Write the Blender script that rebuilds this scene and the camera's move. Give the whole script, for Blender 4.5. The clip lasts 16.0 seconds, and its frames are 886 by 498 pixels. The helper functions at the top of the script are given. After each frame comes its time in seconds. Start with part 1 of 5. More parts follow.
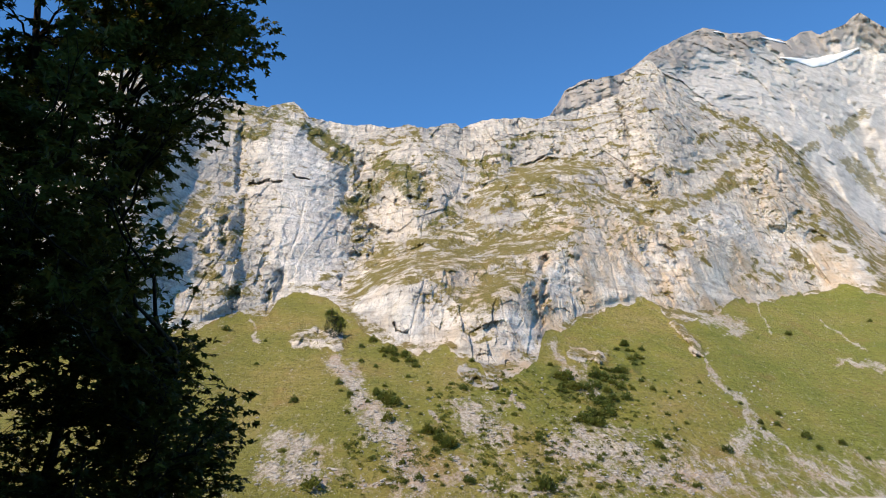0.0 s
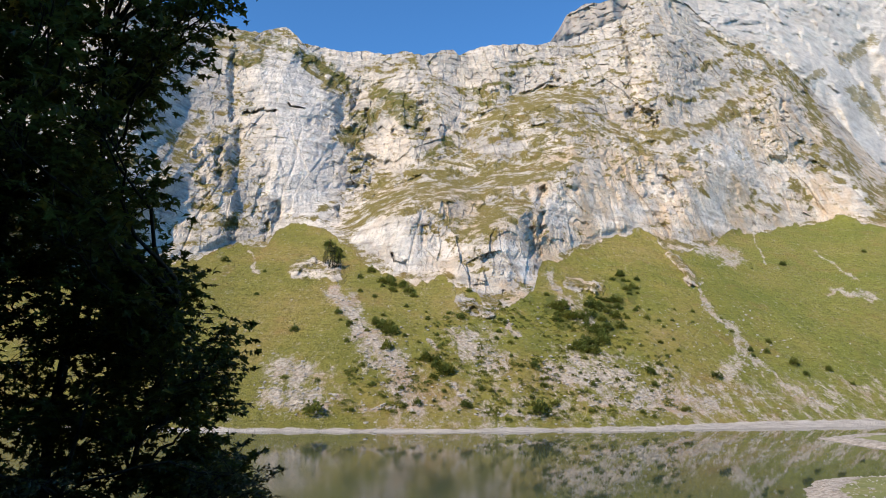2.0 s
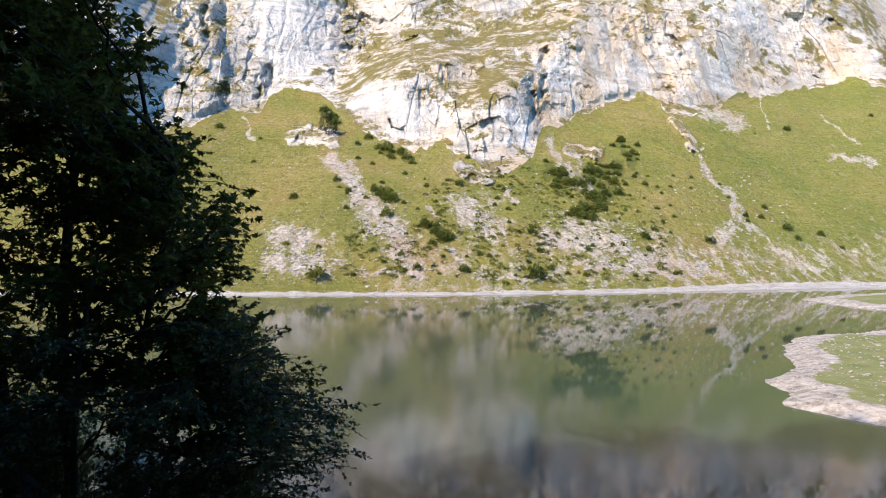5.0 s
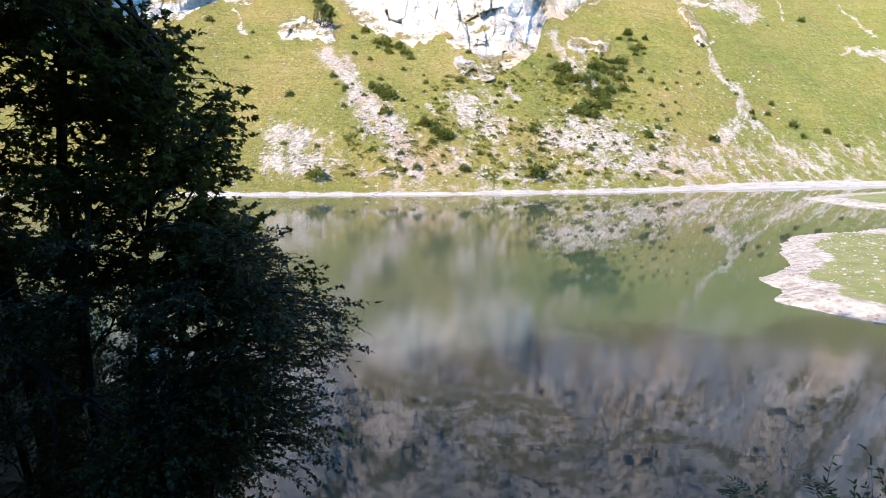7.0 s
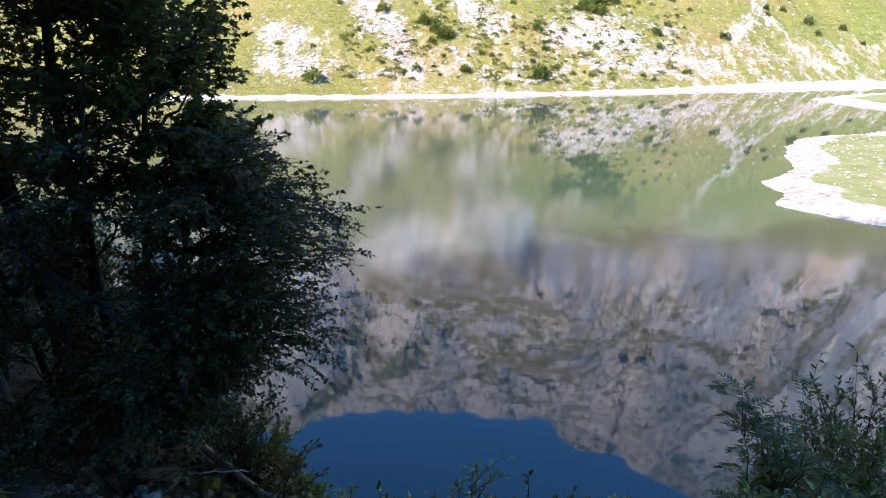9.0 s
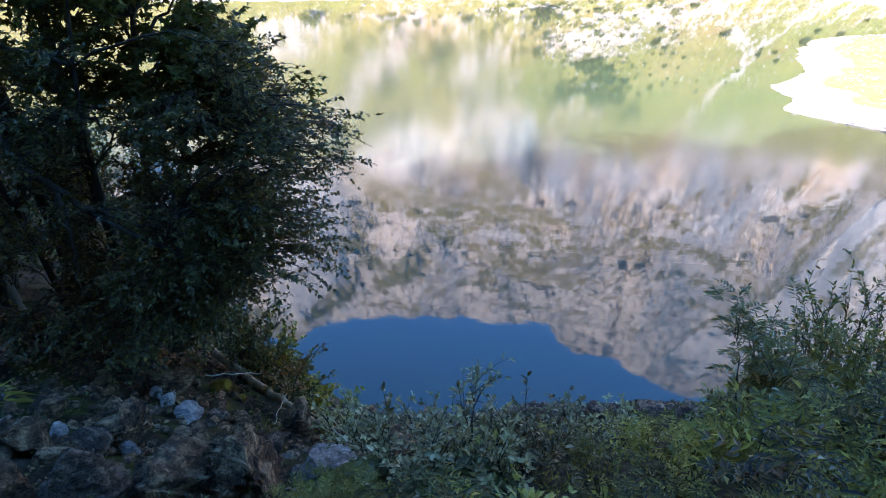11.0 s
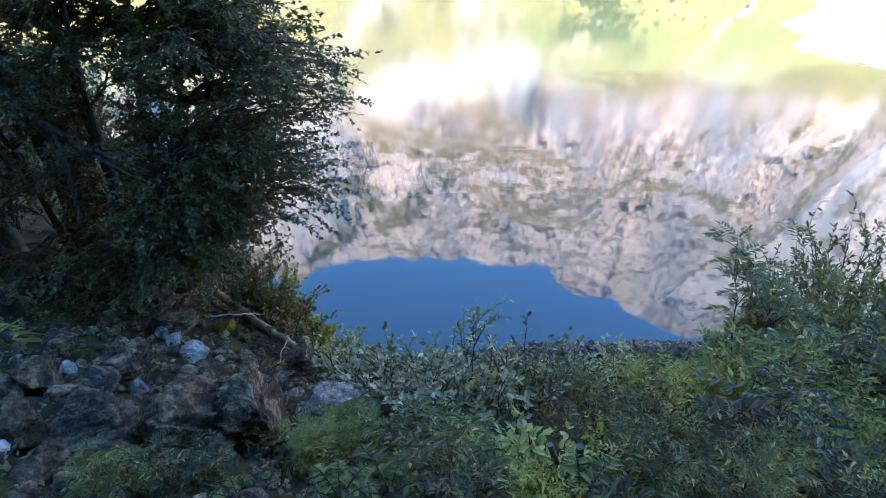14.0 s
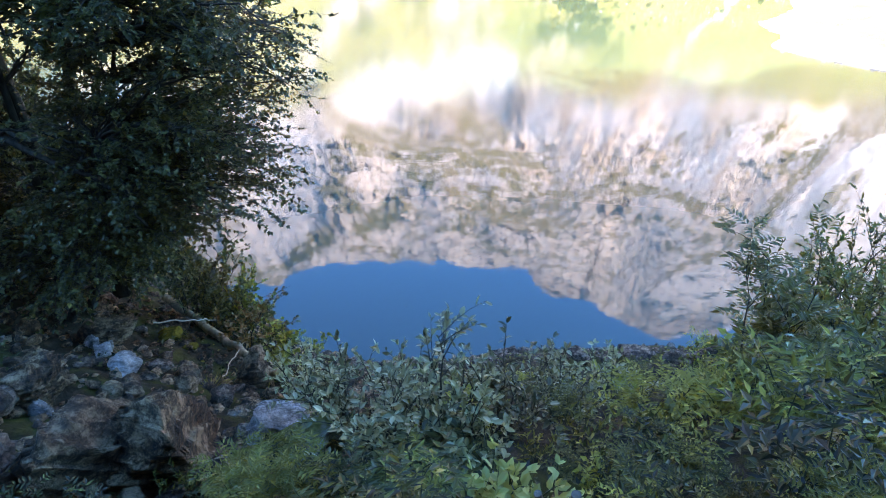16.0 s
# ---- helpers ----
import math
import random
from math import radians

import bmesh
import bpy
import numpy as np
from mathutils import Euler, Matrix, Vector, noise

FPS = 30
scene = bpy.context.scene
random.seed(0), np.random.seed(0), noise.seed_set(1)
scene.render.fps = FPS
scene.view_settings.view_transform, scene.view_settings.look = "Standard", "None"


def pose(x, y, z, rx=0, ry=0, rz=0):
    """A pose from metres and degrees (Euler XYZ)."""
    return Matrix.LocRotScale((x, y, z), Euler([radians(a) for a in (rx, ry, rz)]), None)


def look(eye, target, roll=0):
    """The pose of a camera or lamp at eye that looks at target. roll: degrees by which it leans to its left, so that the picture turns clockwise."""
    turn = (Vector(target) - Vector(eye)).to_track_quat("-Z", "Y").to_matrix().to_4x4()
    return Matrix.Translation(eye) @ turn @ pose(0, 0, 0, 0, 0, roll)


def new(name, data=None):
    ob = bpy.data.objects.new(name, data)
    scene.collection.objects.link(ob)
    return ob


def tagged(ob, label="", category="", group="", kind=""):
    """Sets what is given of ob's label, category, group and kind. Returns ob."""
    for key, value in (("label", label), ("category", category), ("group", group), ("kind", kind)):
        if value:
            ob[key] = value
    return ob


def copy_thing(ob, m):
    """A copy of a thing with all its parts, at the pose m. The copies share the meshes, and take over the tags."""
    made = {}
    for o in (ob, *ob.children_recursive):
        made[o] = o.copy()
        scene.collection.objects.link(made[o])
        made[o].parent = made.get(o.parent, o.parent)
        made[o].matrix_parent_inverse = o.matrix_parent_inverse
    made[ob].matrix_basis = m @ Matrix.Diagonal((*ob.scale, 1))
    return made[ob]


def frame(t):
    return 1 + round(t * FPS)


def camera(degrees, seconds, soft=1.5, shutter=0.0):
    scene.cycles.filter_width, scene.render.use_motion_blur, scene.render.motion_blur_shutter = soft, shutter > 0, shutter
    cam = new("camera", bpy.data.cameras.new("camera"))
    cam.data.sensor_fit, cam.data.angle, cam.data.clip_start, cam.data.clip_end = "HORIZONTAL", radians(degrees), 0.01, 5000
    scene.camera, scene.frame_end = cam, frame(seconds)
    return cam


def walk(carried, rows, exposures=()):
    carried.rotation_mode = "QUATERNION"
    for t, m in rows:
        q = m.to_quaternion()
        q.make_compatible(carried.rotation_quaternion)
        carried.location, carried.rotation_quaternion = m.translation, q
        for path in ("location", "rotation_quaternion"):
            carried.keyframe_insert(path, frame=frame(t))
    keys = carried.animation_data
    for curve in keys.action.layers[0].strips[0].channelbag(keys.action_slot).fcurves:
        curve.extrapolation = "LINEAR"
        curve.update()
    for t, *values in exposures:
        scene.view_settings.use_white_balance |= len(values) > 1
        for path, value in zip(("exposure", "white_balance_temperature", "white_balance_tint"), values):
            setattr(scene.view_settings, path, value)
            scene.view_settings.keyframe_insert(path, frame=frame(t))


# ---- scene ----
# ---------------------------------------------------------------- camera
cam = camera(69.6, 16.0, soft=1.0)
# seconds, turn to the left, tilt, lean; the camera stands still and tilts down, then drifts forward
TURNS = [(0.0, 0, 18.46, .38), (0.5, -.09, 17.33, .32), (1.0, -.13, 15.84, .30), (1.5, -.21, 14.11, .27), (2.0, -.25, 12.26, .29),
         (2.5, -.32, 10.44, .28), (3.0, -.36, 8.65, .25), (3.5, -.40, 6.76, .18), (4.0, -.42, 4.85, .15), (4.2, -.42, 4.03, .13),
         (6.3, -.42, -5.76, -.06), (6.5, -.42, -6.58, -.08), (7.0, -.40, -8.63, -.09), (7.5, -.37, -10.75, -.13), (8.0, -.35, -12.90, -.20),
         (8.5, -.29, -15.06, -.28), (9.0, -.28, -17.17, -.33), (9.2, -.27, -18.0, -.36), (11.3, -.08, -26.35, -.63), (11.5, -.07, -26.90, -.64),
         (12.0, -.04, -27.91, -.64), (12.5, 0, -28.77, -.70), (13.0, .02, -29.48, -.70), (13.5, .03, -30.08, -.68), (14.0, .05, -30.61, -.68)]
EYE = 10.0
rows = [(t, pose(0, 0, EYE, 90 + tilt, 0, turn) @ pose(0, 0, 0, 0, 0, lean)) for t, turn, tilt, lean in TURNS]
for t, x, y, z, turn, tilt, lean in [(14.5, .046, .235, -.167, -.37, -30.56, -.58), (15.0, .077, .452, -.323, -.96, -30.48, -.28),
                                     (15.5, .104, .655, -.463, -1.55, -30.42, .02), (16.0, .13, .84, -.592, -2.15, -30.35, .28)]:
    rows.append((t, pose(x, y, EYE + z, 90 + tilt, 0, turn) @ pose(0, 0, 0, 0, 0, lean)))
walk(cam, rows, exposures=[(t, e, k, m) for t, e, k, m in ((0.0, 0.0, 8200, 14), (3.0, 0.02, 8000, 14), (4.2, 0.27, 7800, 16), (6.5, .90, 7500, 17), (9.0, 1.45, 7000, 21), (11.5, 2.55, 7450, 25), (12.5, 2.87, 7550, 25), (13.5, 3.0, 7800, 26), (16.0, 3.12, 7800, 26))])

# ---------------------------------------------------------------- light
SUN_FROM = Vector((-.60, -.75, .68)).normalized()
world = bpy.data.worlds.new("sky")
scene.world = world
world.use_nodes = True
sky = world.node_tree.nodes.new("ShaderNodeTexSky")
sky.sky_type, sky.sun_disc = "NISHITA", False
sky.sun_elevation = math.asin(SUN_FROM.z)
sky.sun_rotation = math.atan2(SUN_FROM.x, SUN_FROM.y)
sky.altitude, sky.air_density, sky.dust_density, sky.ozone_density = 1500, 1.0, 0.1, 1.6
world.node_tree.nodes["Background"].inputs["Strength"].default_value = 0.15
clear = world.node_tree.nodes.new("ShaderNodeMix")
clear.data_type, clear.blend_type = "RGBA", "MULTIPLY"
clear.inputs[0].default_value = 1.0
clear.inputs[7].default_value = (.37, 1.13, 1.82, 1)
world.node_tree.links.new(sky.outputs[0], clear.inputs[6])
world.node_tree.links.new(clear.outputs[2], world.node_tree.nodes["Background"].inputs["Color"])
lamp = bpy.data.lights.new("sun", "SUN")
lamp.energy, lamp.angle, lamp.color = 5.6, radians(0.55), (1.0, .92, .80)
sun = new("sun", lamp)
sun.matrix_world = look(SUN_FROM * 100, (0, 0, 0))


# ---------------------------------------------------------------- arithmetic helpers
def hashed(i, j, k):
    n = (i * 374761393 + j * 668265263 + k * 1274126177) & 0xFFFFFFFF
    n = ((n ^ (n >> 13)) * 1274126177) & 0xFFFFFFFF
    return ((n ^ (n >> 16)) & 0xFFFFFF) / float(0xFFFFFF)


def vnoise(x, y, seed=0):
    """Smooth value noise in -1..1 over arrays."""
    x, y = np.broadcast_arrays(np.asarray(x, float), np.asarray(y, float))
    i, j = np.floor(x).astype(np.int64), np.floor(y).astype(np.int64)
    fx, fy = x - i, y - j
    fx, fy = fx * fx * fx * (fx * (fx * 6 - 15) + 10), fy * fy * fy * (fy * (fy * 6 - 15) + 10)
    a, b = hashed(i, j, seed), hashed(i + 1, j, seed)
    c, d = hashed(i, j + 1, seed), hashed(i + 1, j + 1, seed)
    return 2 * ((a * (1 - fx) + b * fx) * (1 - fy) + (c * (1 - fx) + d * fx) * fy) - 1


def fbm(x, y, octaves=4, seed=0, gain=.5):
    total, amp, norm = 0, 1.0, 0.0
    for o in range(octaves):
        total = total + amp * vnoise(x * 2 ** o + 17.3 * o, y * 2 ** o - 9.1 * o, seed + o)
        norm += amp
        amp *= gain
    return total / norm


def ridged(x, y, octaves=4, seed=0):
    total, amp, norm = 0, 1.0, 0.0
    for o in range(octaves):
        total = total + amp * (1 - 2 * np.abs(vnoise(x * 2 ** o + 7.7 * o, y * 2 ** o + 3.1 * o, seed + o)))
        norm += amp
        amp *= .55
    return total / norm


def facets(x, y, wide, tall, seed):
    """Broken faces: every cell of an uneven net is a plane with its own depth and tilt."""
    px, py = x / wide, y / tall
    i0, j0 = np.floor(px).astype(np.int64), np.floor(py).astype(np.int64)
    best, out = np.full(px.shape, 1e9), np.zeros(px.shape)
    for di in (-1, 0, 1):
        for dj in (-1, 0, 1):
            i, j = i0 + di, j0 + dj
            dx, dy = px - i - hashed(i, j, seed), py - j - hashed(i, j, seed + 1)
            far = dx * dx + dy * dy
            value = 2 * hashed(i, j, seed + 2) - 1 + (2 * hashed(i, j, seed + 3) - 1) * 1.5 * dx + (2 * hashed(i, j, seed + 4) - 1) * 1.2 * dy
            out = np.where(far < best, value, out)
            best = np.minimum(best, far)
    return out


def step(a, b, x):
    k = np.clip((x - a) / (b - a), 0, 1)
    return k * k * (3 - 2 * k)


def strokes(u, w, rows, wob=0.0, seed=3):
    """How far each (u, w) lies inside a set of soft strokes (u0, w0, u1, w1, half width)."""
    out = np.zeros(np.broadcast(u, w).shape)
    du = wob * fbm(u * 60, w * 60, 4, seed)
    dw = wob * fbm(u * 60, w * 60, 4, seed + 9)
    for a, b, c, d, r in rows:
        k = np.clip(((u + du - a) * (c - a) + (w + dw - b) * (d - b)) / ((c - a) ** 2 + (d - b) ** 2 + 1e-9), 0, 1)
        far = np.hypot(u + du - a - k * (c - a), w + dw - b - k * (d - b))
        out = np.maximum(out, 1 - step(.15 * r, 1.55 * r, far))
    return out


def mesh_from(name, verts, faces, smooth=True):
    """A mesh from an array of places and one or more arrays of faces (all quads or all triangles in each)."""
    me = bpy.data.meshes.new(name)
    if not isinstance(faces, (list, tuple)):
        faces = [faces]
    loops = np.concatenate([f.ravel() for f in faces]).astype(np.int32)
    sizes = np.concatenate([np.full(len(f), f.shape[1]) for f in faces])
    starts = np.concatenate([[0], np.cumsum(sizes)[:-1]]).astype(np.int32)
    me.vertices.add(len(verts))
    me.vertices.foreach_set("co", np.asarray(verts, np.float32).ravel())
    me.loops.add(len(loops))
    me.loops.foreach_set("vertex_index", loops)
    me.polygons.add(len(sizes))
    me.polygons.foreach_set("loop_start", starts)
    me.polygons.foreach_set("use_smooth", np.full(len(sizes), smooth))
    me.update(calc_edges=True)
    return me


def grid_faces(rows, cols):
    i = np.arange(rows * cols).reshape(rows, cols)
    return np.stack([i[:-1, :-1], i[:-1, 1:], i[1:, 1:], i[1:, :-1]], -1).reshape(-1, 4)


def paint(me, name, values):
    layer = me.attributes.new(name, "FLOAT_COLOR", "POINT")
    layer.data.foreach_set("color", np.asarray(values, np.float32).ravel())


def add(name, me, material, parent=None, label="", category="", group="", kind=""):
    ob = new(name, me)
    if material and not me.materials:
        me.materials.append(material)
    ob.parent = parent
    return tagged(ob, label, category, group, kind)


def thing(name, place, label, category, group="", kind=""):
    ob = new(name)
    ob.empty_display_size = .2
    ob.location = place
    return tagged(ob, label, category, group, kind)


# ---------------------------------------------------------------- materials
class Nodes:
    """Short words for building a node material."""

    def __init__(self, name):
        self.mat = bpy.data.materials.new(name)
        self.mat.use_nodes = True
        self.tree = self.mat.node_tree
        self.bsdf = self.tree.nodes["Principled BSDF"]
        self.place = self.tree.nodes.new("ShaderNodeNewGeometry").outputs["Position"]

    def put(self, socket, value):
        if isinstance(value, bpy.types.NodeSocket):
            self.tree.links.new(value, socket)
        elif isinstance(value, tuple) and len(value) == 3 and socket.type == "RGBA":
            socket.default_value = (*value, 1)
        else:
            socket.default_value = value

    def noise(self, scale, detail=4, rough=.55, stretch=(1, 1, 1), turn=(0, 0, 0)):
        m = self.tree.nodes.new("ShaderNodeMapping")
        m.inputs["Scale"].default_value = stretch
        m.inputs["Rotation"].default_value = turn
        self.tree.links.new(self.place, m.inputs["Vector"])
        n = self.tree.nodes.new("ShaderNodeTexNoise")
        self.tree.links.new(m.outputs[0], n.inputs["Vector"])
        n.inputs["Scale"].default_value, n.inputs["Detail"].default_value, n.inputs["Roughness"].default_value = scale, detail, rough
        return n.outputs["Fac"]

    def cracks(self, scale, stretch, turn):
        w = self.tree.nodes.new("ShaderNodeTexNoise")
        self.tree.links.new(self.place, w.inputs["Vector"])
        w.inputs["Scale"].default_value, w.inputs["Detail"].default_value = scale * 1.7, 6
        add_up = self.tree.nodes.new("ShaderNodeVectorMath")
        add_up.operation = "MULTIPLY_ADD"
        self.tree.links.new(w.outputs["Color"], add_up.inputs[0])
        add_up.inputs[1].default_value = (1.1 / scale,) * 3
        self.tree.links.new(self.place, add_up.inputs[2])
        m = self.tree.nodes.new("ShaderNodeMapping")
        m.inputs["Scale"].default_value, m.inputs["Rotation"].default_value = stretch, turn
        self.tree.links.new(add_up.outputs[0], m.inputs["Vector"])
        v = self.tree.nodes.new("ShaderNodeTexVoronoi")
        v.feature = "DISTANCE_TO_EDGE"
        v.inputs["Scale"].default_value = scale
        self.tree.links.new(m.outputs[0], v.inputs["Vector"])
        return v.outputs["Distance"]

    def ramp(self, fac, *stops):
        r = self.tree.nodes.new("ShaderNodeValToRGB")
        while len(r.color_ramp.elements) < len(stops):
            r.color_ramp.elements.new(.5)
        for e, (at, col) in zip(r.color_ramp.elements, stops):
            e.position, e.color = at, (*col, 1) if isinstance(col, tuple) else (col, col, col, 1)
        self.tree.links.new(fac, r.inputs[0])
        return r.outputs[0]

    def mix(self, fac, a, b, how="MIX"):
        m = self.tree.nodes.new("ShaderNodeMix")
        m.data_type, m.blend_type = "RGBA", how
        self.put(m.inputs[0], fac)
        self.put(m.inputs[6], a)
        self.put(m.inputs[7], b)
        return m.outputs[2]

    def math(self, how, a, b=0.0):
        m = self.tree.nodes.new("ShaderNodeMath")
        m.operation = how
        self.put(m.inputs[0], a)
        self.put(m.inputs[1], b)
        return m.outputs[0]

    def attribute(self, name):
        a = self.tree.nodes.new("ShaderNodeAttribute")
        a.attribute_name = name
        s = self.tree.nodes.new("ShaderNodeSeparateColor")
        self.tree.links.new(a.outputs["Color"], s.inputs[0])
        return s.outputs[0], s.outputs[1], s.outputs[2], a.outputs["Alpha"]

    def bump(self, height, strength, distance):
        b = self.tree.nodes.new("ShaderNodeBump")
        b.inputs["Strength"].default_value, b.inputs["Distance"].default_value = strength, distance
        self.tree.links.new(height, b.inputs["Height"])
        self.tree.links.new(b.outputs[0], self.bsdf.inputs["Normal"])

    def done(self, colour, rough=.9, specular=.3):
        self.put(self.bsdf.inputs["Base Color"], colour)
        self.put(self.bsdf.inputs["Roughness"], rough)
        self.bsdf.inputs["Specular IOR Level"].default_value = specular
        return self.mat


def mountain_material():
    n = Nodes("mountain_rock_and_grass")
    grass, scree, shrub, warm = n.attribute("cover")
    dry, lush, sandy, pale = n.attribute("tone")
    strata = n.noise(.22, 9, .66, (.22, .3, 1.3), (0, radians(-14), 0))
    streak = n.noise(.20, 8, .66, (1.5, .8, .13))
    fine = n.noise(.9, 9, .74, (1.0, 1.0, .8))
    joint = n.cracks(.07, (1.3, 1.0, .40), (0, radians(-10), 0))
    # grey to buff limestone in broad zones, with bedding, water streaks and pitted weathering
    rock = n.ramp(n.noise(.028, 6, .62, (1, 1, .7)), (.36, (.45, .43, .41)), (.50, (.57, .53, .485)), (.62, (.67, .605, .54)))
    rock = n.mix(n.math("MULTIPLY", pale, .9), rock, (.71, .69, .665))
    rock = n.mix(1.0, rock, n.ramp(strata, (.34, (.58, .575, .57)), (.47, (.98, .98, .97)), (.60, (1.24, 1.23, 1.21))), "MULTIPLY")
    rock = n.mix(n.ramp(streak, (.52, 0.0), (.64, .50)), rock, (.33, .33, .335))
    rock = n.mix(n.ramp(fine, (.36, .65), (.47, 0.0)), rock, (.285, .265, .235))
    rock = n.mix(n.ramp(fine, (.55, 0.0), (.66, .55)), rock, (.74, .71, .66))
    rock = n.mix(n.ramp(joint, (.0, .35), (.014, 0.0)), rock, (.19, .18, .17))
    ochre = n.math("MULTIPLY", n.ramp(n.noise(.05, 6, .64, (1, 1, .45)), (.46, 0.0), (.62, .75)), warm)
    rock = n.mix(ochre, rock, (.62, .455, .30))
    meadow = n.ramp(n.noise(.03, 8, .68), (.30, (.158, .182, .040)), (.46, (.228, .230, .052)), (.58, (.295, .255, .074)), (.72, (.36, .278, .112)))
    meadow = n.mix(n.math("MULTIPLY", lush, .40), meadow, (.195, .235, .055))
    meadow = n.mix(n.math("MULTIPLY", dry, .80), meadow, (.215, .170, .066))
    meadow = n.mix(n.ramp(n.noise(.7, 10, .88), (.40, .75), (.50, 0.0)), meadow, (.075, .085, .020))
    meadow = n.mix(n.ramp(n.noise(.07, 8, .74), (.53, 0.0), (.66, .42)), meadow, (.30, .175, .085))
    meadow = n.mix(n.ramp(n.noise(.75, 6, .82), (.58, 0.0), (.66, .85)), meadow, (.48, .43, .36))
    stones = n.ramp(n.noise(1.0, 8, .84), (.37, (.23, .19, .15)), (.48, (.49, .43, .365)), (.58, (.73, .67, .595)))
    stones = n.mix(n.ramp(n.noise(.06, 6, .74), (.48, 0.0), (.62, .55)), stones, (.46, .31, .235))
    edge = n.math("SUBTRACT", n.math("ADD", grass, n.math("MULTIPLY", n.noise(.12, 11, .80, (1.0, 1.0, 1.15), (0, radians(-14), 0)), 2.6)), 1.3)
    turf = n.ramp(edge, (.38, 0.0), (.56, 1.0))
    colour = n.mix(turf, rock, meadow)
    sc = n.math("SUBTRACT", n.math("ADD", scree, n.math("MULTIPLY", n.noise(.22, 12, .86, (1.3, .8, .8)), 4.2)), 2.1)
    colour = n.mix(n.ramp(sc, (.30, 0.0), (.62, .95)), colour, stones)
    colour = n.mix(n.ramp(sandy, (.45, 0.0), (.7, 1.0)), colour, n.ramp(n.noise(.5, 7, .75, (.4, 1, 1)), (.32, (.36, .335, .30)), (.5, (.56, .53, .49)), (.65, (.66, .63, .59))))
    low = n.math("SUBTRACT", n.math("ADD", shrub, n.math("MULTIPLY", n.noise(.3, 9, .80), 2.6)), 1.3)
    colour = n.mix(n.ramp(low, (.42, 0.0), (.58, .60)), colour, (.075, .098, .024))
    n.bump(n.math("ADD", n.math("MULTIPLY", strata, 1.6), n.math("ADD", n.noise(.5, 10, .75), n.math("MULTIPLY", streak, .7))), 1.0, 1.7)
    return n.done(colour, .92, .15)


def leaf_material(name, a, b, c, through_light=.35, gloss=.45):
    n = Nodes(name)
    g = n.tree.nodes.new("ShaderNodeNewGeometry")
    colour = n.ramp(g.outputs["Random Per Island"], (0.0, a), (.45, b), (.86, b), (1.0, c))
    colour = n.mix(n.ramp(n.noise(1.6, 3), (.35, .35), (.6, 0.0)), colour, tuple(.6 * v for v in a))
    each = n.tree.nodes.new("ShaderNodeObjectInfo").outputs["Random"]
    colour = n.mix(n.ramp(each, (.45, 0.0), (1.0, .55)), colour, tuple(v * k for v, k in zip(c, (.75, .8, .6))))
    colour = n.mix(n.ramp(each, (.0, .55), (.35, 0.0)), colour, tuple(.5 * v for v in a))
    n.done(colour, gloss, .32)
    t = n.tree.nodes.new("ShaderNodeBsdfTranslucent")
    n.tree.links.new(colour, t.inputs[0])
    m = n.tree.nodes.new("ShaderNodeMixShader")
    m.inputs[0].default_value = through_light
    n.tree.links.new(n.bsdf.outputs[0], m.inputs[1])
    n.tree.links.new(t.outputs[0], m.inputs[2])
    n.tree.links.new(m.outputs[0], n.tree.nodes["Material Output"].inputs[0])
    return n.mat


def ground_material():
    n = Nodes("bank_soil_and_stones")
    # near-black soil colour also holds the shade in gaps between plants
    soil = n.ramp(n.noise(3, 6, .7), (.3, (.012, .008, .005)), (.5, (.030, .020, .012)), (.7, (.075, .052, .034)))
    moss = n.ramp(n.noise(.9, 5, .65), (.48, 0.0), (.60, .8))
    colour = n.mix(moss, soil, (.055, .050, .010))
    n.bump(n.noise(6, 8, .7), .8, .12)
    return n.done(colour, .95, .05)


def stone_material(name, dark, mid, light, lichen=(.30, .29, .26), moss=0.0):
    n = Nodes(name)
    seen = n.tree.nodes.new("ShaderNodeObjectInfo").outputs["Random"]
    col = n.ramp(n.noise(4.5, 10, .80), (.39, dark), (.49, mid), (.58, light))
    col = n.mix(n.ramp(n.noise(1.1, 5, .7), (.40, .35), (.52, 0.0)), col, tuple(1.6 * v for v in dark))
    col = n.mix(n.ramp(n.cracks(1.6, (1, 1, 1.8), (.4, .2, 0)), (.0, .55), (.02, 0.0)), col, tuple(.4 * v for v in dark))
    col = n.mix(n.ramp(n.noise(1.4, 5, .7, (1, 1, 5), (.5, .3, 0)), (.52, 0.0), (.60, .4)), col, tuple(.9 * v for v in dark))
    col = n.mix(n.ramp(n.noise(7, 5, .7), (.60, 0.0), (.68, .7)), col, lichen)
    col = n.mix(n.math("MULTIPLY", seen, .4), col, tuple(.8 * v for v in mid))
    if moss:
        up = n.tree.nodes.new("ShaderNodeSeparateXYZ")
        n.tree.links.new(n.tree.nodes.new("ShaderNodeNewGeometry").outputs["Normal"], up.inputs[0])
        grow = n.math("ADD", n.math("MULTIPLY", up.outputs[2], .35), n.noise(2.5, 6, .7))
        col = n.mix(n.ramp(grow, (.78 - moss * .3, 0.0), (.92 - moss * .3, 1.0)), col, (.16, .13, .025))
    n.bump(n.math("ADD", n.noise(5, 10, .75), n.math("MULTIPLY", n.noise(1.6, 8, .7, (1, 1, 4.5), (.5, .3, 0)), 1.2)), 1.0, .20)
    return n.done(col, .8, .25)


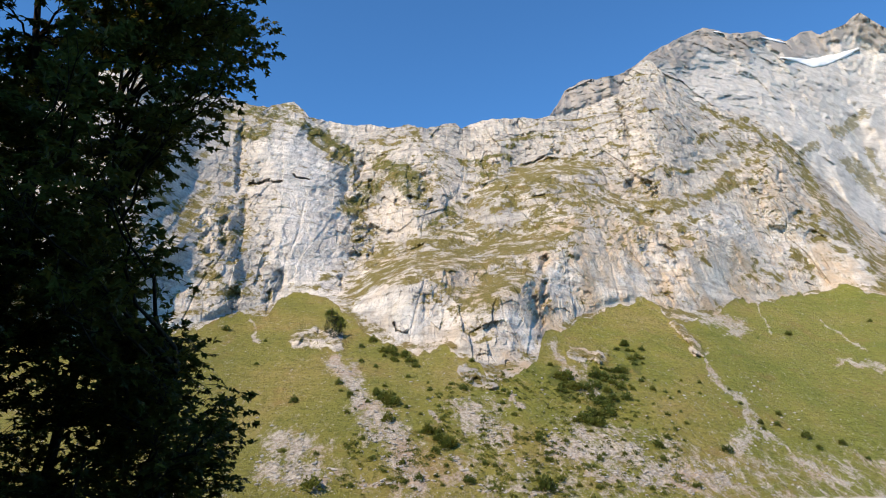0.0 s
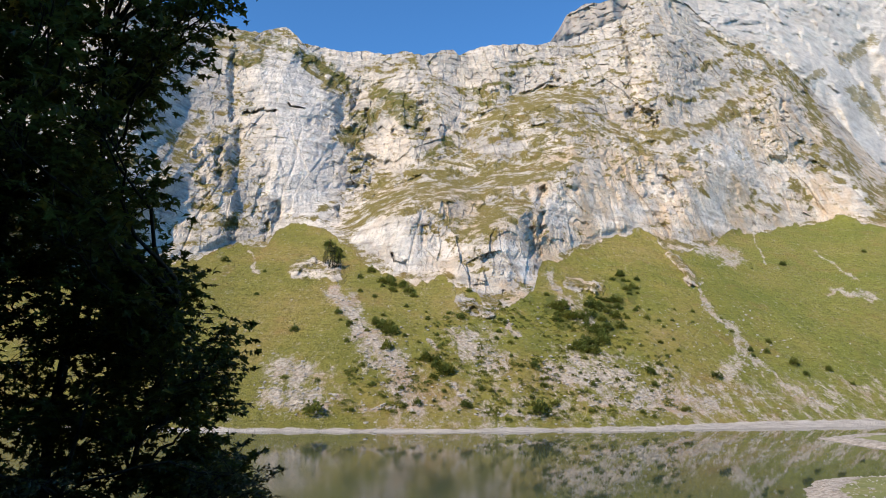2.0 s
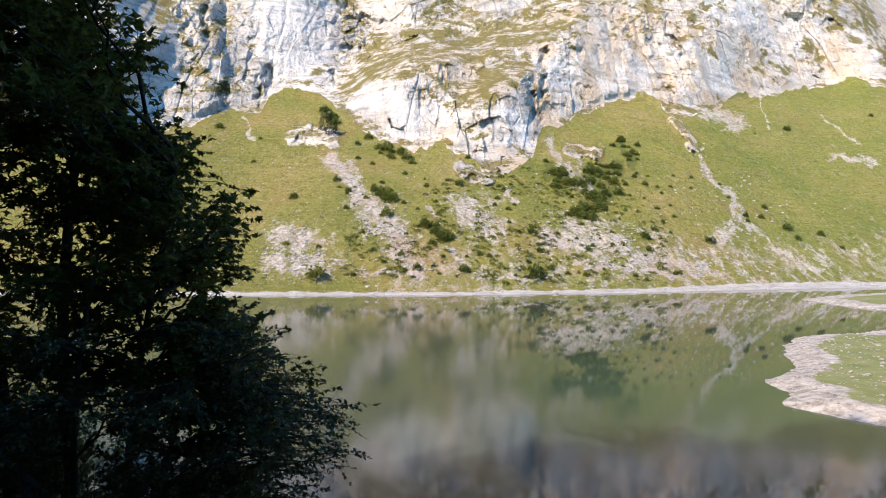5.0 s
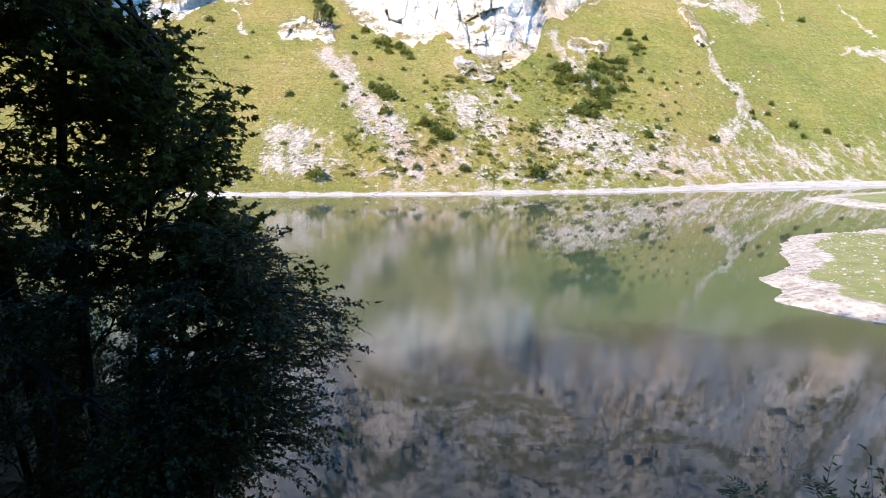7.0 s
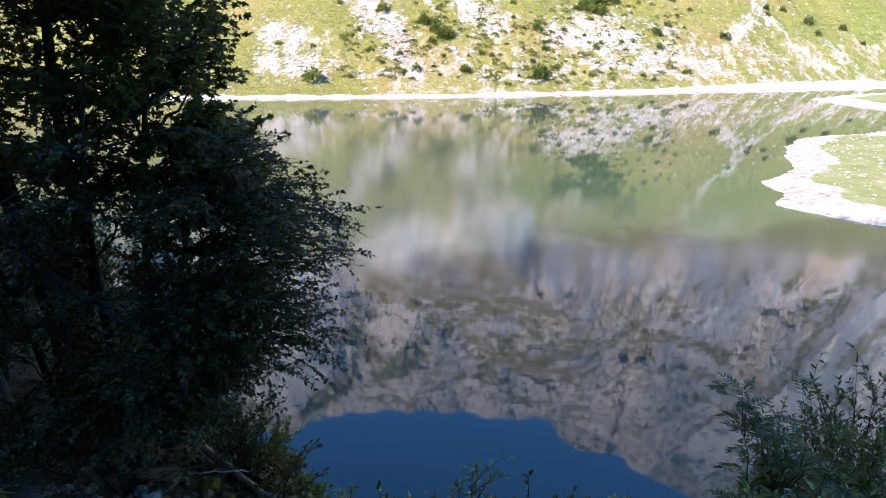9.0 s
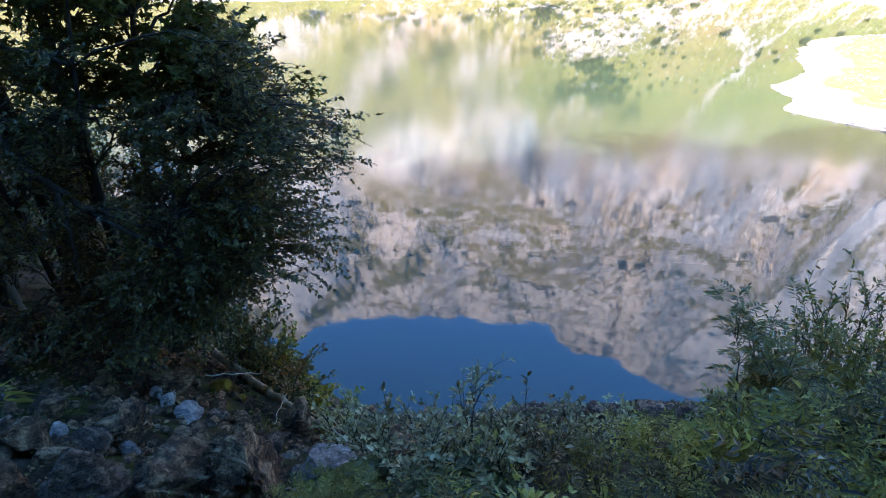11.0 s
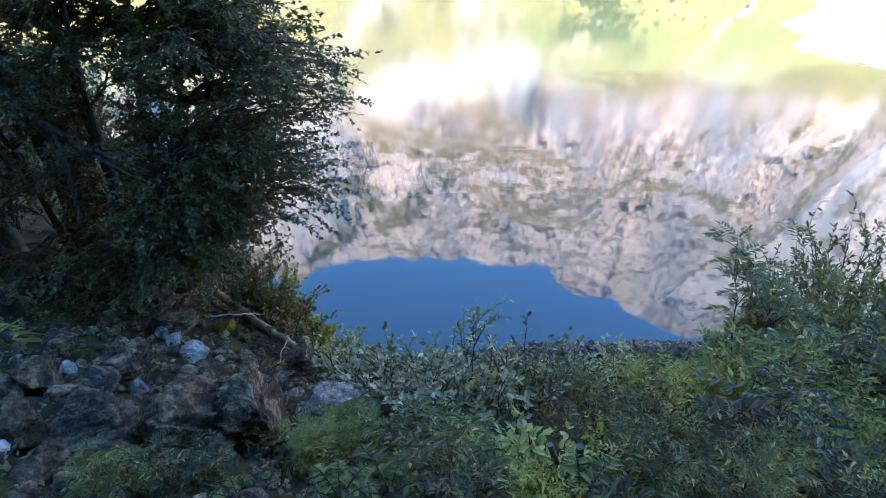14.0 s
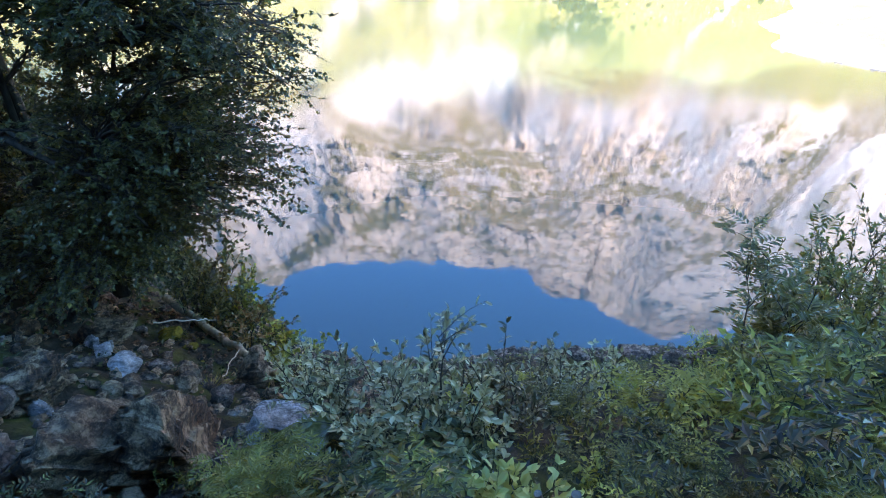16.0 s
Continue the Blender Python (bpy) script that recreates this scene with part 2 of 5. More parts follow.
def water_material():
    n = Nodes("lake_water")
    xyz = n.tree.nodes.new("ShaderNodeSeparateXYZ")
    n.tree.links.new(n.place, xyz.inputs[0])
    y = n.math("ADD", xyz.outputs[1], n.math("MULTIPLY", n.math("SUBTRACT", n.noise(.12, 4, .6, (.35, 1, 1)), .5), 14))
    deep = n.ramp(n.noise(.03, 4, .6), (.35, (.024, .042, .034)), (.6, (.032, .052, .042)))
    # paler silty far shallows, whose colour also carries the brightness of sunlit water
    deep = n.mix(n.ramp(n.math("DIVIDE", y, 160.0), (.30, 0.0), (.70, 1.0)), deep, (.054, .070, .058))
    near_tongue = n.tree.nodes.new("ShaderNodeVectorMath")
    near_tongue.operation = "DISTANCE"
    n.tree.links.new(n.place, near_tongue.inputs[0])
    near_tongue.inputs[1].default_value = (25, 46, 0)
    shallow = n.math("ADD", n.math("DIVIDE", near_tongue.outputs["Value"], 34.0), n.math("MULTIPLY", n.math("SUBTRACT", n.noise(.08, 5, .65), .5), .5))
    deep = n.mix(n.ramp(shallow, (.30, .45), (.72, 0.0)), deep, (.050, .095, .055))
    rough = n.ramp(n.math("DIVIDE", y, 160.0), (.10, .026), (.155, .028), (.19, .095), (.32, .11), (.46, .095), (.7, .045), (.9, .006))
    side = n.math("SUBTRACT", n.math("DIVIDE", xyz.outputs[0], n.math("ADD", xyz.outputs[1], 1.0)), n.math("MULTIPLY", n.noise(.05, 4, .6), .3))
    calm = n.ramp(n.math("ADD", side, .5), (.42, 1.0), (.56, .16))
    rough = n.mix(n.ramp(n.math("DIVIDE", y, 160.0), (.24, 0.0), (.34, 1.0)), rough, n.math("MULTIPLY", rough, calm))
    n.bump(n.noise(2.2, 3, .5, (.5, 1, 1)), .0035, .3)
    n.done(deep, rough, .5)
    n.bsdf.inputs["IOR"].default_value = 1.42
    return n.mat


def bark_material(name, a, b):
    n = Nodes(name)
    colour = n.ramp(n.noise(14, 6, .7, (1, 1, .25)), (.35, a), (.6, b))
    n.bump(n.noise(30, 6, .7, (1, 1, .2)), .6, .03)
    return n.done(colour, .9, .08)


def two_tone(name, a, b, scale, rough=.9, bump=.0, spec=.3):
    n = Nodes(name)
    colour = n.ramp(n.noise(scale, 6, .65), (.35, a), (.62, b))
    if bump:
        n.bump(n.noise(scale * 3, 6, .7), .6, bump)
    return n.done(colour, rough, spec)


def flat_land_material():
    n = Nodes("gravel_and_turf")
    grass, scree, c, d = n.attribute("cover")
    gravel = n.ramp(n.noise(1.2, 7, .75), (.34, (.15, .13, .108)), (.46, (.31, .28, .245)), (.60, (.50, .46, .41)))
    turf = n.ramp(n.noise(.35, 6, .65), (.3, (.14, .165, .055)), (.5, (.19, .21, .08)), (.7, (.26, .25, .12)))
    turf = n.mix(n.ramp(n.noise(1.1, 6, .8), (.60, 0.0), (.66, 1.0)), turf, (.44, .42, .38))
    k = n.math("SUBTRACT", n.math("ADD", grass, n.math("MULTIPLY", n.noise(.4, 6, .7), .8)), .4)
    n.bump(n.noise(2.5, 7, .7), .6, .15)
    return n.done(n.mix(n.ramp(k, (.4, 0.0), (.6, 1.0)), gravel, turf), .95, .2)


ROCKFACE = mountain_material()
WATER = water_material()
SOIL = ground_material()
FLATS = flat_land_material()
MAPLE = leaf_material("maple_leaves", (.058, .067, .016), (.118, .128, .030), (.22, .17, .032), .6)
UNDER = leaf_material("undergrowth_leaves", (.050, .044, .012), (.170, .142, .038), (.38, .26, .055), .45, .32)
WILLOW = leaf_material("willow_leaves", (.060, .052, .020), (.30, .25, .12), (.66, .54, .30), .35, .28)
FRESH = leaf_material("fresh_leaves", (.36, .32, .075), (.62, .54, .15), (.60, .50, .13), .4)
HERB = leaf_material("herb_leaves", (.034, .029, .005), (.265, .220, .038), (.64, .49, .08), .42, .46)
# darker copy of the herb leaves, with undergrowth shade put into the colour
DIM = leaf_material("herb_leaves_toned_for_shade", (.016, .013, .004), (.095, .077, .016), (.40, .29, .050), .38, .46)
FERN = leaf_material("fern_leaves", (.055, .050, .016), (.185, .165, .055), (.48, .38, .10), .4, .42)
RUST = leaf_material("reddened_leaves", (.24, .11, .03), (.36, .19, .05), (.28, .24, .06), .4)
ALDER = leaf_material("alder_leaves", (.095, .130, .030), (.165, .205, .048), (.25, .23, .06), .5)
NEEDLE = leaf_material("spruce_needles", (.018, .032, .012), (.030, .048, .018), (.05, .06, .02), .15)
STALK = bark_material("green_stalk", (.030, .027, .012), (.075, .066, .03))
BARK = bark_material("dark_bark", (.030, .022, .016), (.080, .060, .042))
TWIG = bark_material("grey_twig", (.10, .09, .075), (.22, .20, .17))
STUMPWOOD = bark_material("weathered_stem", (.045, .024, .015), (.20, .115, .07))
CUTWOOD = bark_material("weathered_cut_wood", (.06, .048, .036), (.15, .12, .09))
LOGWOOD = bark_material("barkless_log", (.20, .12, .06), (.42, .27, .15))
DRY = bark_material("bleached_twig", (.26, .18, .11), (.46, .34, .23))
BROWNROCK = stone_material("brown_limestone", (.012, .005, .002), (.145, .066, .028), (.56, .30, .15), (.62, .39, .23))
BLUEROCK = stone_material("grey_limestone", (.012, .006, .004), (.105, .058, .034), (.46, .30, .20))
PALEBLUE = stone_material("pale_grey_limestone", (.10, .075, .060), (.38, .30, .25), (.78, .64, .55))
MOSSROCK = stone_material("mossy_limestone", (.09, .08, .065), (.20, .18, .15), (.36, .35, .34), moss=.30)
PALEROCK = stone_material("pale_scree_stone", (.28, .26, .24), (.46, .44, .41), (.60, .58, .55))
SNOW = two_tone("old_snow", (.80, .82, .85), (.90, .91, .92), .1, .6, .3)

# ---------------------------------------------------------------- the far shore: meadow slope and cliff
# lines of bearing (sideways per metre ahead) and rise (height above the eye per metre ahead)
CREST = [(-1.752, 0.706), (-1.108, 0.639), (-0.805, 0.653), (-0.563, 0.679), (-0.425, 0.626), (-0.391, 0.619), (-0.349, 0.604), 
    (-0.313, 0.599), (-0.289, 0.607), (-0.269, 0.611), (-0.25, 0.593), (-0.238, 0.579), (-0.206, 0.571), (-0.16, 0.563), 
    (-0.125, 0.564), (-0.095, 0.558), (-0.065, 0.565), (-0.03, 0.558), (0.005, 0.568), (0.02, 0.569), (0.031, 0.558), (0.045, 0.567), 
    (0.075, 0.576), (0.105, 0.579), (0.145, 0.58), (0.165, 0.578), (0.19, 0.585), (0.216, 0.588), (0.267, 0.609), (0.315, 0.632), 
    (0.328, 0.664), (0.362, 0.701), (0.378, 0.703), (0.405, 0.665), (0.451, 0.616), (0.518, 0.594), (0.556, 0.578), (0.591, 0.547), 
    (0.625, 0.508), (0.656, 0.462), (0.686, 0.421), (0.736, 0.35), (1.011, 0.227)]
FOOT = [(-1.515, 0.21), (-0.698, 0.18), (-0.475, 0.181), (-0.38, 0.204), (-0.346, 0.223), (-0.319, 0.222), (-0.283, 0.219), 
    (-0.267, 0.242), (-0.223, 0.262), (-0.19, 0.255), (-0.161, 0.231), (-0.128, 0.197), (-0.092, 0.179), (-0.038, 0.157), 
    (0.006, 0.171), (0.051, 0.149), (0.085, 0.119), (0.121, 0.132), (0.148, 0.15), (0.163, 0.196), (0.195, 0.204), (0.241, 0.226), 
    (0.297, 0.241), (0.325, 0.254), (0.359, 0.227), (0.389, 0.214), (0.431, 0.227), (0.471, 0.252), (0.506, 0.242), (0.535, 0.251), 
    (0.564, 0.261), (0.609, 0.261), (0.659, 0.279), (0.684, 0.266), (0.717, 0.257), (1.011, 0.227)]
LEDGES = [(-0.158, 0.247, -0.078, 0.305, 0.02), (-0.087, 0.305, 0.034, 0.325, 0.0259), (0.015, 0.315, 0.147, 0.351, 0.0242), 
    (0.052, 0.258, 0.135, 0.297, 0.0238), (0.047, 0.235, 0.061, 0.258, 0.0145), (-0.06, 0.344, 0.043, 0.38, 0.0084), 
    (0.034, 0.385, 0.073, 0.437, 0.0114), (0.073, 0.442, 0.171, 0.48, 0.0135), (0.142, 0.48, 0.25, 0.491, 0.0117), 
    (-0.205, 0.271, -0.17, 0.295, 0.011), (0.165, 0.346, 0.204, 0.376, 0.0094)]
TUFTS = [(-0.157, 0.414, -0.12, 0.446, 0.023), (-0.103, 0.489, -0.043, 0.457, 0.0254), (-0.082, 0.457, -0.043, 0.431, 0.0174), 
    (-0.225, 0.554, -0.162, 0.499, 0.0159), (-0.353, 0.547, -0.313, 0.542, 0.0139), (-0.388, 0.592, -0.287, 0.582, 0.0101), 
    (0.034, 0.49, 0.113, 0.507, 0.0098), (0.114, 0.529, 0.194, 0.546, 0.0079), (0.063, 0.469, 0.112, 0.458, 0.0078), 
    (-0.286, 0.57, -0.225, 0.56, 0.008), (-0.023, 0.375, 0.015, 0.405, 0.0114)]
RIGHT_LEDGES = [(0.349, 0.408, 0.448, 0.434, 0.0124), (0.439, 0.434, 0.557, 0.515, 0.0125), (0.46, 0.61, 0.544, 0.56, 0.0091), 
    (0.544, 0.56, 0.62, 0.483, 0.011), (0.601, 0.483, 0.678, 0.38, 0.0117), (0.663, 0.4, 0.728, 0.311, 0.0115), 
    (0.284, 0.428, 0.346, 0.377, 0.0106), (0.208, 0.448, 0.283, 0.418, 0.0077), (0.394, 0.378, 0.453, 0.393, 0.0076), 
    (0.504, 0.29, 0.551, 0.295, 0.0148), (0.435, 0.482, 0.498, 0.515, 0.0078), (0.362, 0.536, 0.386, 0.482, 0.006), 
    (0.618, 0.359, 0.669, 0.33, 0.0094), (0.585, 0.389, 0.625, 0.4, 0.0076)]
SCREE = [(-0.17, 0.148, -0.123, 0.096, 0.0141), (-0.133, 0.104, -0.104, 0.038, 0.0139), (-0.105, 0.079, -0.052, 0.014, 0.019), 
    (-0.069, 0.014, -0.034, -0.034, 0.0203), (-0.248, 0.029, -0.205, 0.021, 0.0187), (-0.252, -0.012, -0.185, -0.019, 0.0251), 
    (0.171, 0.176, 0.191, 0.141, 0.0089), (0.191, 0.141, 0.233, 0.103, 0.0106), (0.033, 0.072, 0.084, 0.039, 0.0155), 
    (0.177, 0.023, 0.286, 0.016, 0.022), (0.204, 0.048, 0.236, 0.024, 0.012), (0.016, 0.002, 0.049, -0.018, 0.0067), 
    (0.309, -0.008, 0.416, -0.023, 0.0134), (0.415, 0.169, 0.416, 0.134, 0.0044), (0.416, 0.134, 0.45, 0.1, 0.0053), 
    (0.45, 0.1, 0.481, 0.05, 0.0061)]
STONY_GROUND = [(0.058, 0.064, 0.075, 0.039, 0.0372), (0.202, 0.023, 0.27, 0.024, 0.0419), (0.217, 0.133, 0.224, 0.107, 0.0112),
    (-0.143, 0.13, -0.113, 0.046, 0.0168), (-0.088, 0.063, -0.034, -0.026, 0.0242), (-0.238, 0.013, -0.186, -0.003, 0.0372),
    (0.033, 0.08, 0.05, 0.072, 0.0279), (0.338, 0.024, 0.399, -0.023, 0.0279), (0.439, 0.025, 0.469, 0.05, 0.0149), (0.52, 0.001, 0.598, -0.03, 0.0149)]
MORE_SCREE = [(0.467, 0.041, 0.437, 0.005, 0.0111), (0.481, 0.05, 0.537, 0.001, 0.0043), (0.537, 0.001, 0.599, -0.03, 0.0076), 
    (-0.31, 0.218, -0.289, 0.178, 0.0027), (0.506, 0.243, 0.517, 0.197, 0.0018), (0.601, 0.215, 0.664, 0.171, 0.0018), 
    (0.216, -0.016, 0.382, -0.033, 0.0075), (0.616, 0.153, 0.692, 0.144, 0.0062), (-0.118, -0.03, -0.067, -0.035, 0.005), 
    (0.422, 0.223, 0.474, 0.205, 0.0145), (-0.019, 0.071, -0.002, 0.059, 0.0052), 
    (0.102, 0.097, 0.119, 0.081, 0.0052), (0.057, -0.041, 0.182, -0.042, 0.0033)]
GREENS = [(0.178, 0.132, 0.198, 0.098, 0.0123), (0.224, 0.107, 0.279, 0.133, 0.0174), (0.239, 0.073, 0.267, 0.099, 0.0207), 
    (0.205, 0.064, 0.238, 0.052, 0.0103), (0.283, 0.177, 0.306, 0.142, 0.0089), (-0.106, 0.105, -0.071, 0.079, 0.0052), 
    (-0.174, 0.219, -0.164, 0.192, 0.0081), (-0.091, 0.166, -0.038, 0.148, 0.0071), (-0.019, 0.046, 0.016, 0.022, 0.006)]
WALLS = [(-0.226, 0.183, -0.172, 0.183, 0.0178), (0.21, 0.161, 0.246, 0.159, 0.0124), (0.033, 0.131, 0.077, 0.114, 0.0105), (0.372, 0.212, 0.40, 0.168, 0.009)]
CLEFTS = [(-0.359, 0.553, -0.347, 0.444, 0.0065), (-0.34, 0.418, -0.335, 0.352, 0.0084), (-0.142, 0.489, -0.148, 0.446, 0.0047),
    (-0.126, 0.457, -0.119, 0.404, 0.0047), (-0.034, 0.468, -0.035, 0.415, 0.0074), (-0.057, 0.423, -0.024, 0.417, 0.0056),
    (-0.136, 0.369, -0.089, 0.359, 0.0065), (-0.153, 0.319, -0.115, 0.324, 0.0047), (-0.266, 0.289, -0.258, 0.251, 0.0084),
    (-0.336, 0.255, -0.329, 0.232, 0.0084), (-0.369, 0.377, -0.359, 0.332, 0.0074), (-0.279, 0.275, -0.284, 0.232, 0.0074),
    (-0.169, 0.285, -0.163, 0.252, 0.0037), (-0.133, 0.295, -0.06, 0.329, 0.003), (-0.06, 0.329, 0.006, 0.365, 0.003)]
MORE_CLEFTS = [(0.044, 0.426, 0.048, 0.4, 0.0056), (0.192, 0.515, 0.206, 0.507, 0.0065), (0.164, 0.316, 0.159, 0.203, 0.0056),
    (0.147, 0.249, 0.151, 0.222, 0.0047), (0.362, 0.347, 0.382, 0.313, 0.0047), (0.351, 0.279, 0.369, 0.237, 0.0047),
    (0.216, 0.264, 0.239, 0.259, 0.0037), (-0.257, 0.466, -0.232, 0.456, 0.0023), (-0.329, 0.45, -0.281, 0.458, 0.0028),
    (0.313, 0.615, 0.322, 0.536, 0.0037), (0.579, 0.472, 0.579, 0.441, 0.0047), (-0.075, 0.202, -0.056, 0.193, 0.0028),
    (0.068, 0.447, 0.132, 0.48, 0.0034), (0.132, 0.48, 0.202, 0.515, 0.0034)]


BULGES = [(-0.282, 0.531, -0.221, 0.304, 0.0698, 9), (-0.374, 0.382, -0.35, 0.255, 0.0279, 7), (-0.141, 0.478, -0.088, 0.344, 0.0372, -7),
    (-0.044, 0.478, -0.038, 0.426, 0.0205, -5), (-0.058, 0.239, -0.056, 0.193, 0.0652, 8), (0.069, 0.185, 0.095, 0.149, 0.0419, 3),
    (0.25, 0.356, 0.265, 0.241, 0.0652, 10), (0.455, 0.338, 0.41, 0.242, 0.0559, 9), (0.571, 0.483, 0.574, 0.409, 0.0372, 8),
    (0.327, 0.592, 0.334, 0.449, 0.0205, -5), (0.334, 0.449, 0.37, 0.242, 0.0186, -4), (0.226, 0.591, 0.111, 0.448, 0.0372, -4),
    (0.379, 0.615, 0.4, 0.525, 0.0465, 7), (0.627, 0.359, 0.665, 0.31, 0.0559, 6), (0.144, 0.297, 0.16, 0.222, 0.013, -5)]
GRASSY = [(-0.132, 0.276, -0.022, 0.325, 0.0205), (-0.041, 0.335, 0.108, 0.336, 0.0242), (0.062, 0.345, 0.166, 0.376, 0.0223),
    (0.042, 0.239, 0.107, 0.277, 0.0205), (0.091, 0.406, 0.21, 0.491, 0.0168), (0.21, 0.491, 0.268, 0.481, 0.013),
    (-0.092, 0.467, -0.034, 0.447, 0.0223), (-0.152, 0.404, -0.129, 0.425, 0.0168), (-0.223, 0.532, -0.161, 0.488, 0.0168),
    (-0.343, 0.542, -0.305, 0.565, 0.0112), (-0.267, 0.588, -0.226, 0.571, 0.0074), (-0.144, 0.532, -0.065, 0.533, 0.0112),
    (0.034, 0.49, 0.093, 0.49, 0.0093), (0.111, 0.448, 0.19, 0.48, 0.0112), (0.188, 0.427, 0.206, 0.417, 0.013)]
GRASSY_RIGHT = [(0.349, 0.408, 0.529, 0.461, 0.0149), (0.509, 0.526, 0.61, 0.538, 0.013), (0.593, 0.56, 0.64, 0.431, 0.0149),
    (0.64, 0.431, 0.702, 0.31, 0.0168), (0.451, 0.537, 0.548, 0.594, 0.0093), (0.265, 0.438, 0.347, 0.387, 0.0112),
    (0.577, 0.339, 0.607, 0.3, 0.013), (0.425, 0.328, 0.442, 0.309, 0.0093), (0.508, 0.319, 0.521, 0.28, 0.0093),
    (-0.391, 0.293, -0.332, 0.255, 0.0149), (-0.425, 0.342, -0.376, 0.322, 0.0093), (-0.516, 0.443, -0.433, 0.402, 0.0093),
    (0.132, 0.48, 0.291, 0.524, 0.0074), (0.384, 0.471, 0.465, 0.493, 0.0084), (0.602, 0.379, 0.674, 0.359, 0.0112)]
CALM = [(-0.251, 0.509, -0.217, 0.304, 0.0738), (-0.113, 0.257, -0.021, 0.193, 0.0365), (0.191, 0.297, 0.3, 0.279, 0.037), 
    (0.376, 0.298, 0.429, 0.28, 0.0324), (0.558, 0.339, 0.665, 0.31, 0.0375), (0.106, 0.221, 0.131, 0.167, 0.0226), 
    (0.444, 0.398, 0.517, 0.378, 0.0286)]


def depth_field(u, rise, start, foot, crest, beach_top):
    """How far ahead the mountain lies, by following its steepness upward along even bearings."""
    gu, gw = np.linspace(-1.06, 1.01, 420), np.linspace(-.078, 1.0, 540)
    kern = lambda n: np.hanning(n + 2)[1:-1] / np.hanning(n + 2)[1:-1].sum()
    across = lambda a, n: np.apply_along_axis(lambda r: np.convolve(np.pad(r, n // 2, "edge"), kern(n), "valid"), -1, a)
    f, c = across(np.interp(gu, u, foot), 33), across(np.interp(gu, u, crest), 9)
    st, bt = np.interp(gu, u, start), np.interp(gu, u, beach_top)
    U, W = np.meshgrid(gu, gw)
    above = W - f
    ledge, right = strokes(U, W, LEDGES, .012), strokes(U, W, RIGHT_LEDGES, .012, 6)
    steep = np.where(above < 0, .62 + .09 * fbm(U * 7, W * 9, 3, 41), 2.4 + 1.0 * fbm(U * 14, W * 20, 3, 43))
    steep = np.where(above >= 0, steep * (1 - ledge) + (W + .32) * ledge, steep)
    steep = np.where(above >= 0, steep * (1 - .7 * right) + (W + .5) * .7 * right, steep)
    w0 = -(EYE + .5) / (st - 5)
    sand = 1 - step(.8, 1.2, (W - w0) / bt)
    steep = np.maximum(sand * .11 + (1 - sand) * steep, W + .17)
    grow = across(np.where(W > w0, (gw[1] - gw[0]) / (steep - W), 0), 21)
    logd = np.log(st - 5) + np.cumsum(grow, axis=0)
    aim = np.log(np.interp(gu, (-1.05, -.6, -.35, -.2, 0, .2, .4, .55, .75, 1.0), (300, 330, 380, 395, 410, 420, 455, 480, 470, 430)))
    at_foot = np.array([np.interp(f[i], gw, logd[:, i]) for i in range(len(gu))])
    at_top = np.array([np.interp(c[i], gw, logd[:, i]) for i in range(len(gu))])
    factor = across((aim - at_foot) / (at_top - at_foot), 21)
    logd = np.where(above > 0, at_foot + (logd - at_foot) * factor, logd)
    logd[40:] = across(logd, 9)[40:]
    out = np.empty_like(rise)
    for j in range(len(u)):
        i = min(max(int(np.searchsorted(gu, u[j])) - 1, 0), len(gu) - 2)
        t = (u[j] - gu[i]) / (gu[i + 1] - gu[i])
        out[:, j] = np.exp((1 - t) * np.interp(rise[:, j], gw, logd[:, i]) + t * np.interp(rise[:, j], gw, logd[:, i + 1]))
    return out


